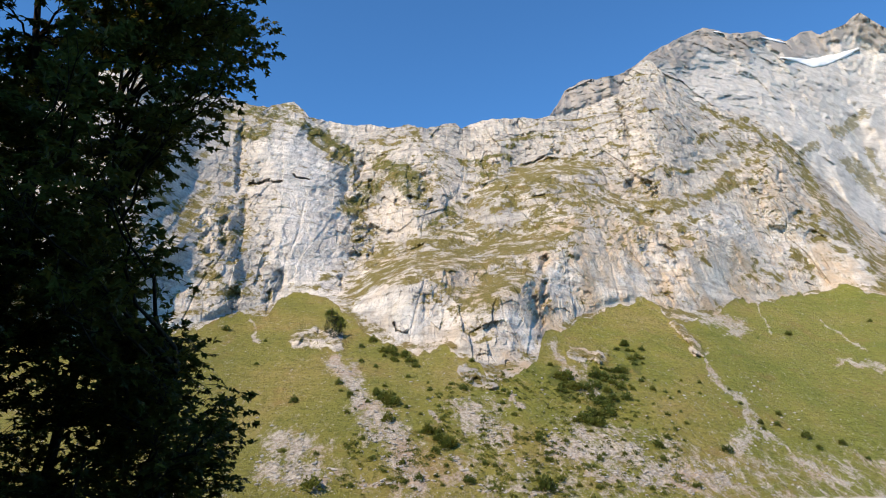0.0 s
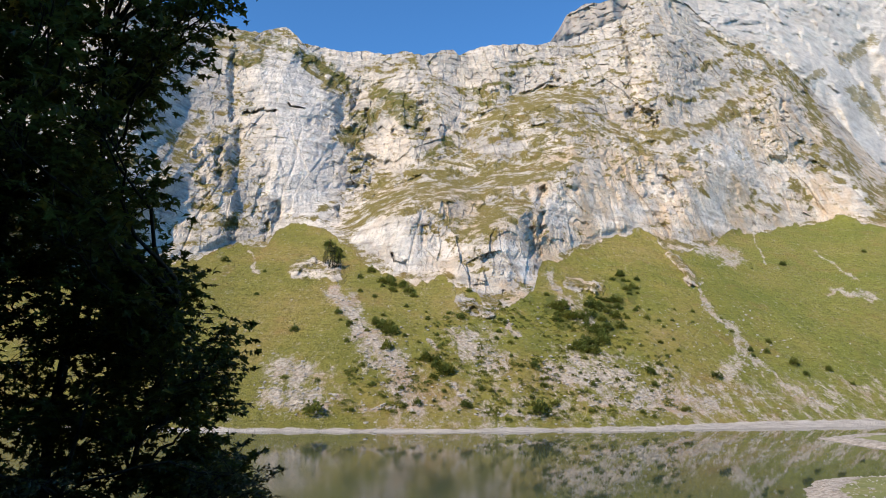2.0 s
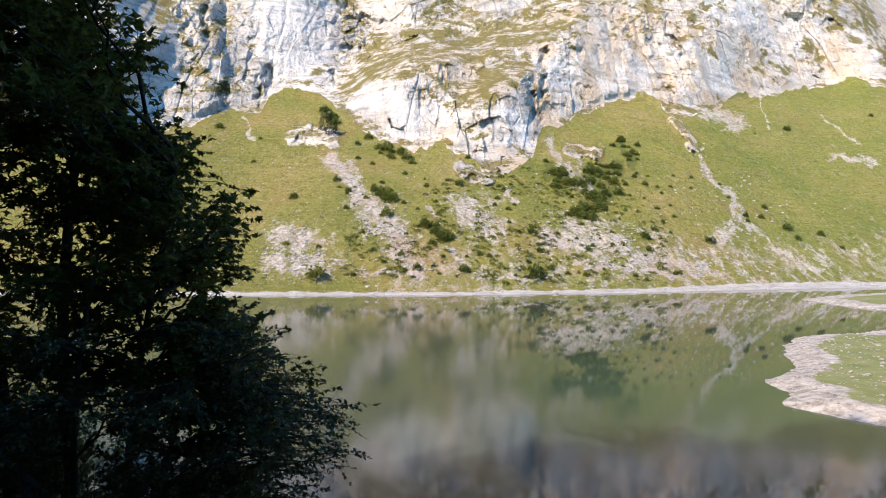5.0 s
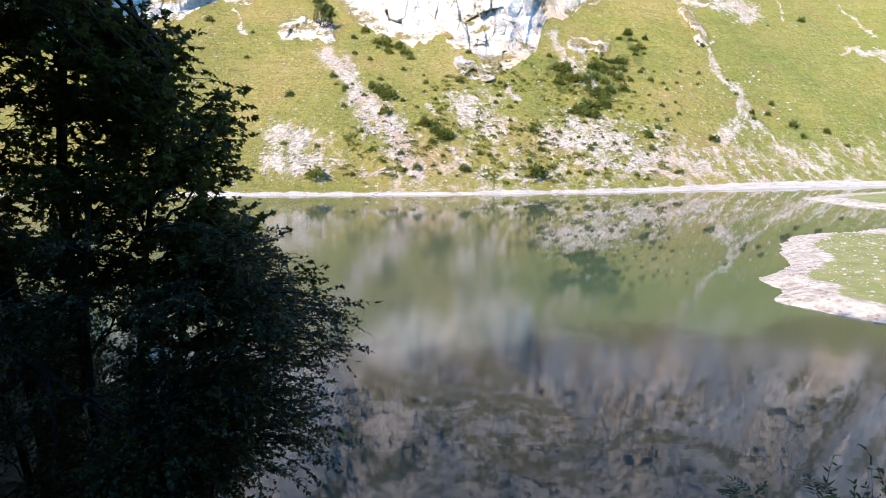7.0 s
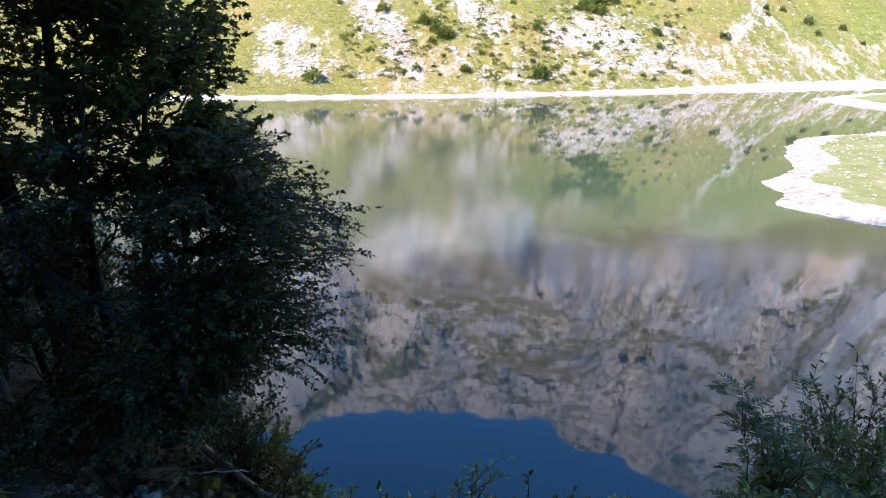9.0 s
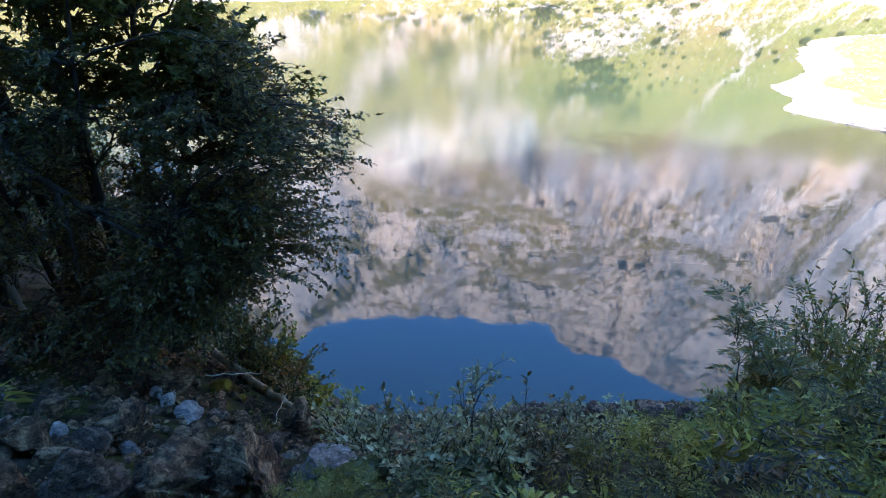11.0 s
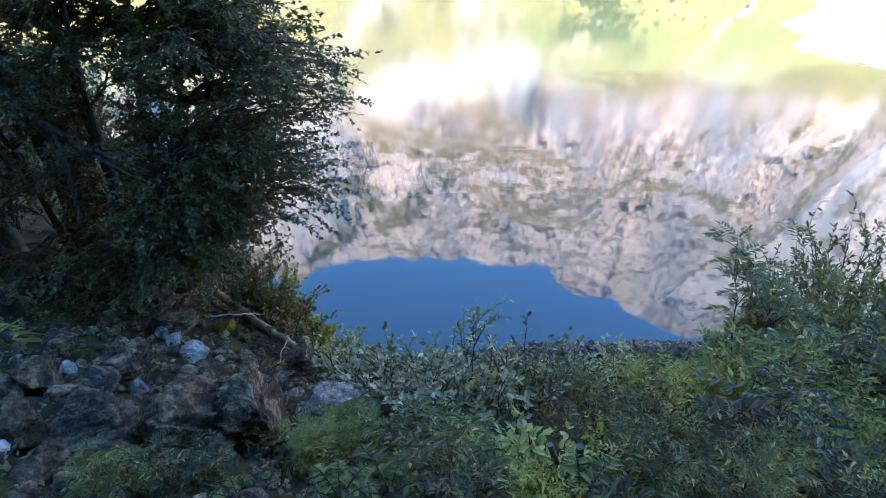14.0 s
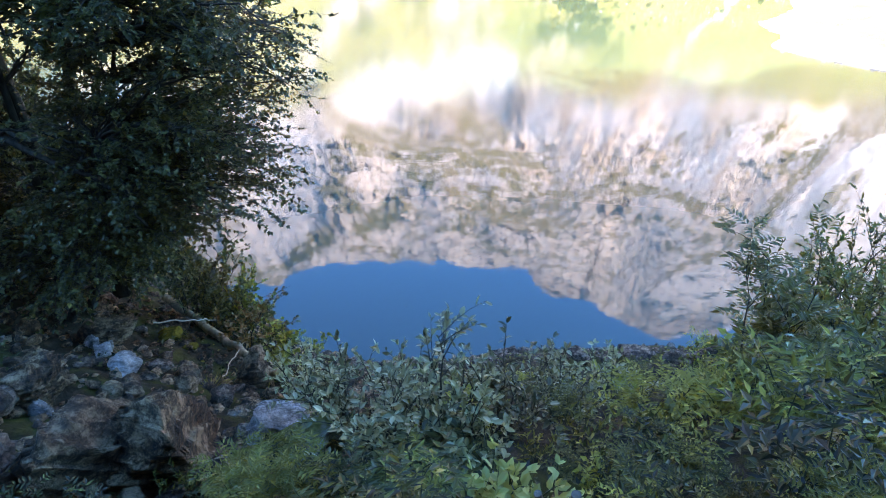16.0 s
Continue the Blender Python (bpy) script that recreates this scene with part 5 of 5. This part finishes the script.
DARKST = "brown angular limestone boulder in the shaded rock pile"
GREYST = "blue-grey limestone block in the shaded rock pile"
PALEST = "pale blue-grey limestone block on the shaded bank"
MOSSY = "limestone block under yellow-brown moss"
ROCKPILE = [(-0.60, -1.13, 0.25, .95, 0), (-0.465, -1.12, 0.25, .95, 0), (-0.822, -1.117, 0.195, 0.75, 1), (-0.962, -1.115, 0.14, 1.1, 0), (-1.02, -1.152, 0.064, 1.1, 2),
    (-0.77, -1.178, 0.106, 0.61, 0), (-0.678, -0.93, 0.15, 0.8, 0), (-0.864, -0.936, 0.12, 0.84, 0), (-0.78, -0.891, 0.046, 0.93, 2), (-0.734, -0.938, 0.12, 0.45, 1),
    (-0.545, -0.791, 0.10, 0.53, 0), (-0.542, -0.808, 0.04, 0.72, 2), (-0.512, -0.853, 0.07, 0.51, 2), (-0.562, -0.788, 0.04, 0.53, 2)]
ROCKPILE += [(-0.503, -0.892, 0.06, 0.61, 0), (-0.45, -0.943, 0.08, 0.7, 0), (-0.412, -1.012, 0.08, 0.73, 0), (-0.401, -1.096, 0.085, 0.7, 0), (-0.334, -1.115, 0.095, 0.7, 1),
    (-0.242, -1.032, 0.16, 0.6, 2), (-0.206, -1.06, 0.14, 0.5, 3), (-0.126, -0.974, 0.09, 0.73, 0), (-0.292, -0.889, 0.085, 0.88, 0), (-0.347, -0.929, 0.065, 0.63, 1),
    (-0.644, -0.94, 0.042, 0.9, 2), (-0.793, -0.845, 0.09, 0.6, 0), (-0.456, -0.851, 0.05, 0.66, 1), (-0.411, -0.894, 0.065, 0.59, 0)]
for k, (u, w, wide, tall, kind) in enumerate(ROCKPILE):
    boulder(u, w, wide * 1.08, tall, (BROWNROCK, BLUEROCK, PALEBLUE, MOSSROCK)[kind], (DARKST, GREYST, PALEST, MOSSY)[kind], 100 + k, 37 * k if wide < .2 else 14 * k - 10, .8 if wide < .2 else 1.15, 0 if wide < .2 else -24)
for k, (u, w, wide, tall, kind) in enumerate([(0.517, -0.884, 0.08, 0.5, 1), (0.551, -0.877, 0.07, 0.55, 1), (0.593, -0.886, 0.085, 0.5, 1), (0.631, -0.901, 0.07, 0.5, 1), 
    (0.313, -0.866, 0.055, 0.6, 1), (0.415, -0.856, 0.07, 0.45, 1), (0.353, -0.859, 0.03, 0.5, 1), (0.278, -0.854, 0.03, 0.5, 1), 
    (-0.008, -0.844, 0.03, 0.5, 1), (0.032, -0.844, 0.03, 0.5, 1), (0.473, -0.863, 0.03, 0.4, 1), (0.226, -0.853, 0.03, 0.4, 1)]):
    boulder(u, w + .01, wide, tall, BLUEROCK, "grey shore stone at the water's edge", 160 + k, 71 * k)


shapes = [rock_mesh("boulder", (1, .8, .7), 700 + k, 18, 3, .10) for k in range(7)]
rng = np.random.default_rng(77)
for k in range(210):
    x, y = rng.uniform(-7.5, -.5), rng.uniform(2.4, 11.5)
    if x > -.9 - .1 * abs(y - 7):
        continue
    brown = rng.random() < .62
    ob = add("boulder", shapes[k % 7].copy(), BROWNROCK if brown else BLUEROCK, label=DARKST if brown else GREYST, category="boulder", group="boulders on the bank")
    size = rng.uniform(.14, .42) * (1.1 if brown else .7)
    ob.matrix_basis = pose(x, y, float(bank_z(x, y)) + .10 * size, rng.uniform(-30, 30), rng.uniform(-30, 30), rng.uniform(0, 360)) @ Matrix.Scale(size, 4)


def scatter_stones(name, places, sizes, mat, label, seed):
    """Many loose stones as one sheet of rubble."""
    rng = np.random.default_rng(seed)
    base = np.array([(1, 0, 0), (-1, 0, 0), (0, 1, 0), (0, -1, 0), (0, 0, 1), (0, 0, -1), (.6, .6, .5), (-.6, .6, .4), (.6, -.6, .5), (-.6, -.6, .4)])
    tri = np.array([(4, 0, 6), (4, 6, 2), (4, 2, 7), (4, 7, 1), (4, 1, 9), (4, 9, 3), (4, 3, 8), (4, 8, 0), (0, 2, 6), (2, 1, 7), (1, 3, 9), (3, 0, 8), (5, 2, 0), (5, 1, 2), (5, 3, 1), (5, 0, 3)])
    n = len(places)
    v = base[None] * (1 + rng.uniform(-.35, .35, (n, 10, 1))) * np.array((1, .8, .6)) * np.asarray(sizes)[:, None, None] * .5
    a = rng.uniform(0, 6.283, n)
    c, s2 = np.cos(a)[:, None], np.sin(a)[:, None]
    v = np.stack([c * v[..., 0] - s2 * v[..., 1], s2 * v[..., 0] + c * v[..., 1], v[..., 2]], -1) + np.asarray(places)[:, None]
    f = (tri[None] + np.arange(n)[:, None, None] * 10).reshape(-1, 3)
    return add(name, mesh_from(name, v.reshape(-1, 3), f, smooth=False), mat, label=label, category="stones", kind="stuff")


rng = np.random.default_rng(8)
P, S = [], []
while len(P) < 2000:
    x, y = rng.uniform(-8, 1.2), rng.uniform(2.0, 12.5)
    if x > -.4 + .0 * y + rng.normal(0, .5):
        continue
    P.append((x, y, float(bank_z(x, y)) + .02))
    S.append(.07 + .20 * rng.random() ** 3)
scatter_stones("rubble", P, S, BROWNROCK, "broken brown stones between the boulders", 1)
scatter_stones("grey_rubble", [(p[0] + .21, p[1] + .13, float(bank_z(p[0] + .21, p[1] + .13)) + .03) for p in P[::3]], [.9 * q for q in S[::3]], BLUEROCK, "blue-grey broken stones between the boulders", 2)
x = rng.uniform(-2.5, 9, 500)
y = shore_y(x) - rng.uniform(-.2, 1.3, 500)
scatter_stones("shore_stones", np.stack([x, y, bank_z(x, y) + .03], -1), .08 + .22 * rng.random(500) ** 2, BLUEROCK, "grey stones along the water's edge", 3)


# low leaves and litter over the soil
n = 15000
x, y = rng.uniform(-7, 10, n), rng.uniform(1.8, 11.2, n)
keep = (x > -.6) | (fbm(x / .9, y / .9, 3, 5) > .12) | (y < 4.4)
x, y = x[keep], y[keep]
a = rng.uniform(0, 6.283, len(x))
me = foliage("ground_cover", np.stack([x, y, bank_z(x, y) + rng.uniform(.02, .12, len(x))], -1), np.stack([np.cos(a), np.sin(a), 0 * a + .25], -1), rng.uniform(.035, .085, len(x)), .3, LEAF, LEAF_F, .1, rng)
# the darkened leaf colour stands in for shade between the plants
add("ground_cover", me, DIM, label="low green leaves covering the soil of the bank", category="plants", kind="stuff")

# ---------------------------------------------------------------- dead wood
def stick(name, ends, radius, mat, label, lift=.06, sag=.05):
    """A branch lying over the bank along bearings and rises."""
    pts = []
    for u, w in ends:
        x, y = at(u, w)
        pts.append((x, y, float(bank_z(x, y)) + lift))
    pts = np.array(pts)
    t = np.linspace(0, len(pts) - 1, 6 * len(pts))
    p = np.stack([np.interp(t, range(len(pts)), pts[:, i]) for i in range(3)], -1)
    p[1:-1] += np.random.default_rng(len(p)).normal(0, .014, (len(p) - 2, 3))
    v, f = tubes([(p - p[0], np.linspace(radius, radius * .45, len(p)))], 7)
    ob = add(name, mesh_from(name, v, f), mat, label=label, category="branch")
    ob.location = p[0]


stick("fallen_log", [(-0.43, -0.712), (-0.355, -0.794), (-0.264, -0.884), (-0.19, -0.932)], .085, LOGWOOD, "brown fallen log on the stony bank", .30)
stick("dead_branch", [(-0.452, -0.785), (-0.395, -0.778), (-0.339, -0.773), (-0.291, -0.788)], .012, DRY, "thin bleached dead branch lying on stones", .40)
stick("dead_branch", [(-0.29, -0.793), (-0.312, -0.842), (-0.34, -0.916)], .012, DRY, "thin bleached dead branch leaning on stones", .40)
stick("dead_branch", [(-0.261, -0.872), (-0.209, -0.942), (-0.166, -0.999)], .012, DRY, "thin grey dead twig on the bank", .35)


def stump(u, w, r, h, lean_by, seed):
    x, y = at(u, w)
    ob = thing("cut_stump", (x, y, float(bank_z(x, y)) - .1), "dark sawn-off stem with a pale cut top", "stump", "sawn stems")
    t = np.linspace(0, 1, 7)
    p = np.stack([lean_by * t, 0 * t - .1 * t, h * t], -1)
    v, f = tubes([(p, r * (1.15 - .2 * t) * (1 + .06 * np.sin(9 * t)))], 12)
    stem = add("stem", mesh_from("stem", v, f), STUMPWOOD, ob)
    ring = v[-12:] + (0, 0, .004)
    top = mesh_from("cut_face", np.concatenate([ring, [ring.mean(0)]]), np.array([(i, (i + 1) % 12, 12) for i in range(12)]))
    add("cut_face", top, CUTWOOD, stem, "weathered sawn wood")


for k, (u, w) in enumerate([(0.291, -1.246), (0.307, -1.246), (0.168, -1.244), (0.108, -1.243)]):
    stump(u, w, (.021, .027, .02, .02)[k], (.64, .62, .30, .28)[k], (-.20, -.05, .03, -.03)[k], k)


def grass_tuft(u, w, size, blades, mat, label, seed, hang=0.0):
    rng = np.random.default_rng(seed)
    x, y = at(u, w)
    ob = thing("grass_tuft", (x, y, float(bank_z(x, y)) - .02), label, "grass", "grass tufts")
    a = rng.uniform(0, 6.283, blades)
    P = np.stack([np.cos(a) * .22, np.sin(a) * .22, 0 * a], -1) * rng.uniform(0, 1, blades)[:, None]
    W = np.stack([np.cos(a), np.sin(a), rng.uniform(.2, 1.3, blades) - hang], -1)
    add("blade_mass", foliage("blade_mass", P, W, size * rng.uniform(.5, 1.1, blades), .010, LEAF, LEAF_F, .3, rng), mat, ob, kind="stuff")


STRAW = leaf_material("yellowed_grass", (.27, .18, .035), (.46, .31, .06), (.54, .38, .10), .4)
for k, (u, w, size) in enumerate([(-0.428, -0.776, 0.35), (-0.239, -0.88, 0.35), (0.298, -0.942, 0.55), (-0.366, -0.885, 0.35), (-0.178, -0.998, 0.45), 
    (-0.213, -1.135, 0.5), (0.039, -1.104, 0.5), (-0.266, -0.917, 0.35)]):
    grass_tuft(u, w, size * .45, 110, STRAW, "yellowing grass tuft between the stones", 300 + k)
for k, (u, w) in enumerate([(-0.92, -0.773), (-0.909, -0.789), (-0.945, -0.81), (-0.914, -0.818)]):
    grass_tuft(u, w, .55, 160, STRAW, "yellow grass hanging over the stones", 330 + k, 1.3)

MOSS = two_tone("yellow_green_moss", (.06, .042, .007), (.19, .125, .018), 14, .95, .05, .02)
for k, (u, w, wide) in enumerate([(-0.427, -0.772, 0.05), (-0.404, -0.797, 0.035), (-0.228, -0.888, 0.05), (-0.249, -0.872, 0.03), (-0.191, -1.006, 0.06), 
    (-0.276, -1.013, 0.04), (-0.191, -1.172, 0.03), (-0.238, -1.134, 0.03), (-0.348, -0.756, 0.03)]):
    x, y = at(u, w)
    ob = add("moss_cushion", rock_mesh("moss_cushion", (wide * y, wide * y * .8, wide * y * .30), 800 + k, 9, 3, .3), MOSS, label="yellow-green moss cushion on the stony bank", category="moss", group="moss cushions")
    ob.location = (x, y, float(bank_z(x, y)) + .05)

# ---------------------------------------------------------------- far slope: shrubs, spruces, stones
rng = np.random.default_rng(31)


def leafy_ball(name, mat, label, wide, tall, count, leaf, seed):
    """A low dense mountain shrub of many leaf clumps with an uneven outline."""
    rng = np.random.default_rng(seed)
    d = rng.normal(0, 1, (count, 3))
    d /= np.linalg.norm(d, axis=1)[:, None]
    d[:, 2] = np.abs(d[:, 2])
    r = rng.uniform(.45, 1.0, count) * (1 + .35 * vnoise(d[:, 0] * 2.5 + seed, d[:, 1] * 2.5, seed))
    P = d * r[:, None] * (wide / 2, wide / 2, tall)
    ob = thing(name, (0, 0, -50), label, "shrub", "shrubs on the far slope")
    add("foliage", foliage("foliage", P, d + (0, 0, .3), leaf * rng.uniform(.6, 1.2, count), .42, LEAF, LEAF_F, .1, rng), mat, ob)
    t = np.linspace(0, 1, 5)
    add("stem", mesh_from("stem", *tubes([(np.stack([.1 * t * wide * k, .05 * k * t, t * tall * .7], -1), .07 * (1.1 - t)) for k in (-2, -1, 1, 2)], 5)), BARK, ob)
    return ob


balls = [leafy_ball("alder_shrub", ALDER, "rounded green alder shrub on the sunlit slope", 2.6, 1.5, 320, .46, k) for k in range(3)]
spots = [(-0.227, 0.085, 1.1), (-0.343, 0.195, 1.2), (-0.289, 0.142, 0.7), (-0.187, 0.009, 0.7), (-0.159, 0.113, 1.0), (-0.141, 0.096, 0.9), 
    (-0.127, 0.17, 0.9), (-0.109, 0.179, 1.3), (-0.08, 0.086, 1.8), (-0.083, 0.058, 1.4), (-0.051, 0.148, 1.4), (-0.042, 0.14, 1.0), 
    (-0.019, 0.105, 0.7), (0.033, 0.106, 1.1), (0.046, 0.149, 0.8), (0.146, 0.031, 1.1), (0.159, 0.003, 0.8), (0.313, 0.168, 1.0), 
    (0.325, 0.024, 1.3), (0.426, 0.018, 1.2), (0.442, 0.108, 0.6), (0.548, 0.194, 1.3), (0.339, 0.036, 1.0), (0.513, 0.071, 0.9), 
    (0.483, 0.058, 0.9), (0.548, 0.038, 1.4), (0.602, 0.029, 1.1), (0.508, 0.056, 0.9), (0.457, 0.087, 0.6), (0.486, 0.05, 0.7), 
    (0.566, 0.022, 0.9), (0.636, 0.008, 0.8)]
more = [(0.153, -0.04, 1.8), (0.174, -0.025, 1.0), (0.041, -0.029, 1.2), (0.016, 0.022, 1.3), (-0.01, 0.014, 1.0), (-0.192, -0.039, 1.8), 
    (-0.034, -0.026, 0.9), (-0.001, 0.038, 0.9), (0.093, 0.085, 0.8), (0.11, 0.068, 0.8), (0.343, 0.07, 0.8), (0.371, 0.057, 0.6), 
    (0.353, 0.049, 0.6), (0.308, 0.12, 0.9), (0.325, 0.107, 0.9), (0.294, 0.107, 0.8), (-0.126, 0.148, 0.8), (-0.073, 0.148, 0.9), 
    (0.498, 0.188, 0.6), (0.682, 0.216, 0.9), (0.273, 0.168, 0.9), (0.331, 0.004, 0.9), (-0.279, 0.178, 0.6), (-0.238, 0.013, 0.7), 
    (-0.103, 0.139, 0.7), (0.235, 0.004, 0.8)]
for u, w, size in spots + more:
    c = copy_thing(balls[int(rng.integers(0, 3))], pose(0, 0, 0))
    c.matrix_basis = Matrix.Translation(on_slope(u, w) - Vector((0, 0, .25))) @ pose(0, 0, 0, 0, 0, rng.uniform(0, 360)) @ Matrix.Diagonal((size, size, size * rng.uniform(.8, 1.15), 1))
for a, b, c2, d, r in GREENS:
    for _ in range(int(4 + 17000 * r * (math.hypot(c2 - a, d - b) + r))):
        t = rng.random()
        u, w = a + (c2 - a) * t + rng.normal(0, r * .6), b + (d - b) * t + rng.normal(0, r * .6)
        size = rng.uniform(.6, 1.5)
        c = copy_thing(balls[int(rng.integers(0, 3))], pose(0, 0, 0))
        c.matrix_basis = Matrix.Translation(on_slope(u, w) - Vector((0, 0, .25))) @ pose(0, 0, 0, 0, 0, rng.uniform(0, 360)) @ Matrix.Diagonal((size, size, size, 1))
for _ in range(110):
    u, w = rng.uniform(-.16, .40), rng.uniform(-.045, .13)
    if w > .02 + .22 * abs(math.sin(3 * u + 1)):
        continue
    size = rng.uniform(.3, .7)
    c = copy_thing(balls[int(rng.integers(0, 3))], pose(0, 0, 0))
    c.matrix_basis = Matrix.Translation(on_slope(u, w) - Vector((0, 0, .15))) @ pose(0, 0, 0, 0, 0, rng.uniform(0, 360)) @ Matrix.Diagonal((size, size, size, 1))
# small bushes too many to count
rng = np.random.default_rng(64)
P, W, L = [], [], []
while len(P) < 900:
    u, w = rng.uniform(-.15, .36), rng.uniform(-.05, .16)
    if fbm(np.array(u * 28), np.array(w * 28), 3, 91) < rng.uniform(-.25, .35) or w > .03 + .14 * (1 - abs(u - .12) / .3):
        continue
    size = .35 + .75 * rng.random() ** 2
    d = rng.normal(0, 1, (44, 3))
    d /= np.linalg.norm(d, axis=1)[:, None]
    d[:, 2] = np.abs(d[:, 2])
    P.append(np.array(on_slope(u, w)) + d * rng.uniform(.5, 1.05, (44, 1)) * (size, size, size * .8) - (0, 0, .1))
    W.append(d + (0, 0, .3))
    L.append(size * .42 * rng.uniform(.7, 1.4, 44))
add("low_bushes", foliage("low_bushes", np.concatenate(P), np.concatenate(W), np.concatenate(L), .42, LEAF, LEAF_F, .1, rng), ALDER, label="small green bushes scattered over the stony far slope", category="bushes", kind="stuff")

for b in balls:
    for o in (*b.children, b):
        bpy.data.objects.remove(o)


def spruce(place, height, count, seed, label, group):
    rng = np.random.default_rng(seed)
    ob = thing("spruce_tree", place, label, "tree", group)
    t = np.linspace(0, 1, 8)
    add("trunk", mesh_from("trunk", *tubes([(np.stack([0 * t, 0 * t, height * t], -1), height * .018 * (1.05 - t))], 7)), BARK, ob)
    h = 1 - rng.random(count) ** .6
    h = .08 + .92 * h
    a = rng.uniform(0, 6.283, count)
    tier = np.floor(h * 16) / 16
    r = height * .20 * (1.03 - tier) * rng.uniform(.15, 1, count) ** .6
    P = np.stack([np.cos(a) * r, np.sin(a) * r, height * (tier + .03) - r * .35], -1)
    W = np.stack([np.cos(a), np.sin(a), 0 * a - .2], -1)
    add("crown", foliage("crown", P, W, height * .06 * rng.uniform(.6, 1.2, count), .28, LEAF, LEAF_F, .2, rng), NEEDLE, ob)
    return ob


for k, (u, w, h) in enumerate([(-0.172, 0.185, 9), (-0.183, 0.192, 7), (-0.162, 0.187, 6), (-0.177, 0.21, 6), (-0.168, 0.206, 5)]):
    spruce(on_slope(u, w), h, 700, 60 + k, "dark spruce tree on the slope under the cliff", "spruces under the cliff")

# boulders and stones lying on the scree
P, S = [], []
prob = STONY + .10 * (RISE < .13) * (BEARING[None, :] > -.14) * (BEARING[None, :] < .55) + .012 * (RISE < .1)
prob = prob * (np.abs(BEARING[None, :] - .15) < .65) * np.gradient(RISE, axis=0)
flat = np.cumsum(prob.ravel())
for r in np.sort(rng.random(9000)) * flat[-1]:
    i, j = np.unravel_index(np.searchsorted(flat, r), prob.shape)
    d = REACH[i, j]
    P.append((BEARING[j] * d + rng.normal(0, .2), d, EYE + RISE[i, j] * d + .05))
    S.append(.20 + 1.3 * rng.random() ** 9)
scatter_stones("scree_stones", P, S, PALEROCK, "pale stones strewn over the scree and lower slope", 4)
scatter_stones("turf_stones", TONGUE, .12 + .4 * rng.random(len(TONGUE)) ** 3, PALEROCK, "white stones strewn over the low turf", 5)

# ---------------------------------------------------------------- the wooded hillside behind the camera
tall = spruce(Vector((0, -29, float(bank_z(0, -29)) - .5)), 13, 900, 90, "tall dark spruce on the hillside", "spruces on the hillside")
for k in range(60):
    x, y = -84 + 2.5 * k + rng.uniform(-1, 1), -29 + rng.uniform(-3, 3)
    c = copy_thing(tall, pose(0, 0, 0))
    size = rng.uniform(.85, 1.1)
    c.matrix_basis = pose(x, y, float(bank_z(x, y)) - .5, 0, 0, rng.uniform(0, 360)) @ Matrix.Scale(size, 4)
# second unseen row, added to keep the sun off the big tree
for k in range(34):
    x, y = -83 + 4.3 * k + rng.uniform(-1, 1), -25 + rng.uniform(-1, 1)
    c = copy_thing(tall, pose(0, 0, 0))
    c.matrix_basis = pose(x, y, float(bank_z(x, y)) - .5, 0, 0, rng.uniform(0, 360)) @ Matrix.Scale(rng.uniform(.85, 1.0), 4)
# taller unseen spruces, placed so that their shadow reaches the peninsula
for k in range(4):
    x, y = -31.3 + 1.5 * k, -29 + rng.uniform(-1, 1)
    c = copy_thing(tall, pose(0, 0, 0))
    c.matrix_basis = pose(x, y, float(bank_z(x, y)) - .5, 0, 0, rng.uniform(0, 360)) @ Matrix.Scale(rng.uniform(1.3, 1.4), 4)


def bank_tree(x, y, height, seed):
    """An unseen broad-leaved tree, added on the slope behind so that its crown shades the near bank."""
    rng = np.random.default_rng(seed)
    base = np.array((x, y, float(bank_z(x, y)) - .2))
    ob = thing("maple_tree", Vector(base), "unseen leafy maple added on the hillside to shade the bank", "tree", "maples on the hillside")
    t = np.linspace(0, 1, 9)
    trunk = np.stack([.2 * np.sin(3 * t), .10 * height * t, height * .8 * t], -1)
    add("trunk", mesh_from("trunk", *tubes([(trunk, .26 * (1.05 - .8 * t))], 9)), BARK, ob)
    boughs = []
    for k in range(26):
        a, h = rng.uniform(0, 6.283), rng.uniform(.28, .98)
        start = np.array([np.interp(h * .85, t, trunk[:, i]) for i in range(3)])
        reach = 4.4 * math.sin(math.pi * min(.95, .25 + .7 * h)) * rng.uniform(.7, 1.1)
        boughs.append(bend(start, start + (math.cos(a) * reach, math.sin(a) * reach, rng.uniform(.2, 1.4)), .35, 7))
    tw, P, W = sprays(rng, boughs, 9, 1.3, 14, .9, .2)
    add("branch_mass", mesh_from("branch_mass", *tubes([(b, np.linspace(.07, .015, 7)) for b in boughs] + [(p, r) for p, r in tw], 4)), BARK, ob, kind="stuff")
    add("foliage", foliage("foliage", P, W, rng.uniform(.16, .30, len(P)), .5, LOBES, LOBES_F, .3, rng), MAPLE, ob, kind="stuff")


for k, (x, y, h) in enumerate(((-6.5, -4.0, 9), (-1.0, -5.0, 8), (4.5, -4.2, 9), (9.5, -3.2, 9), (14.0, -2.0, 9), (-11.5, -3.0, 9), (8.6, -1.4, 8))):
    bank_tree(x, y, h, 500 + k)
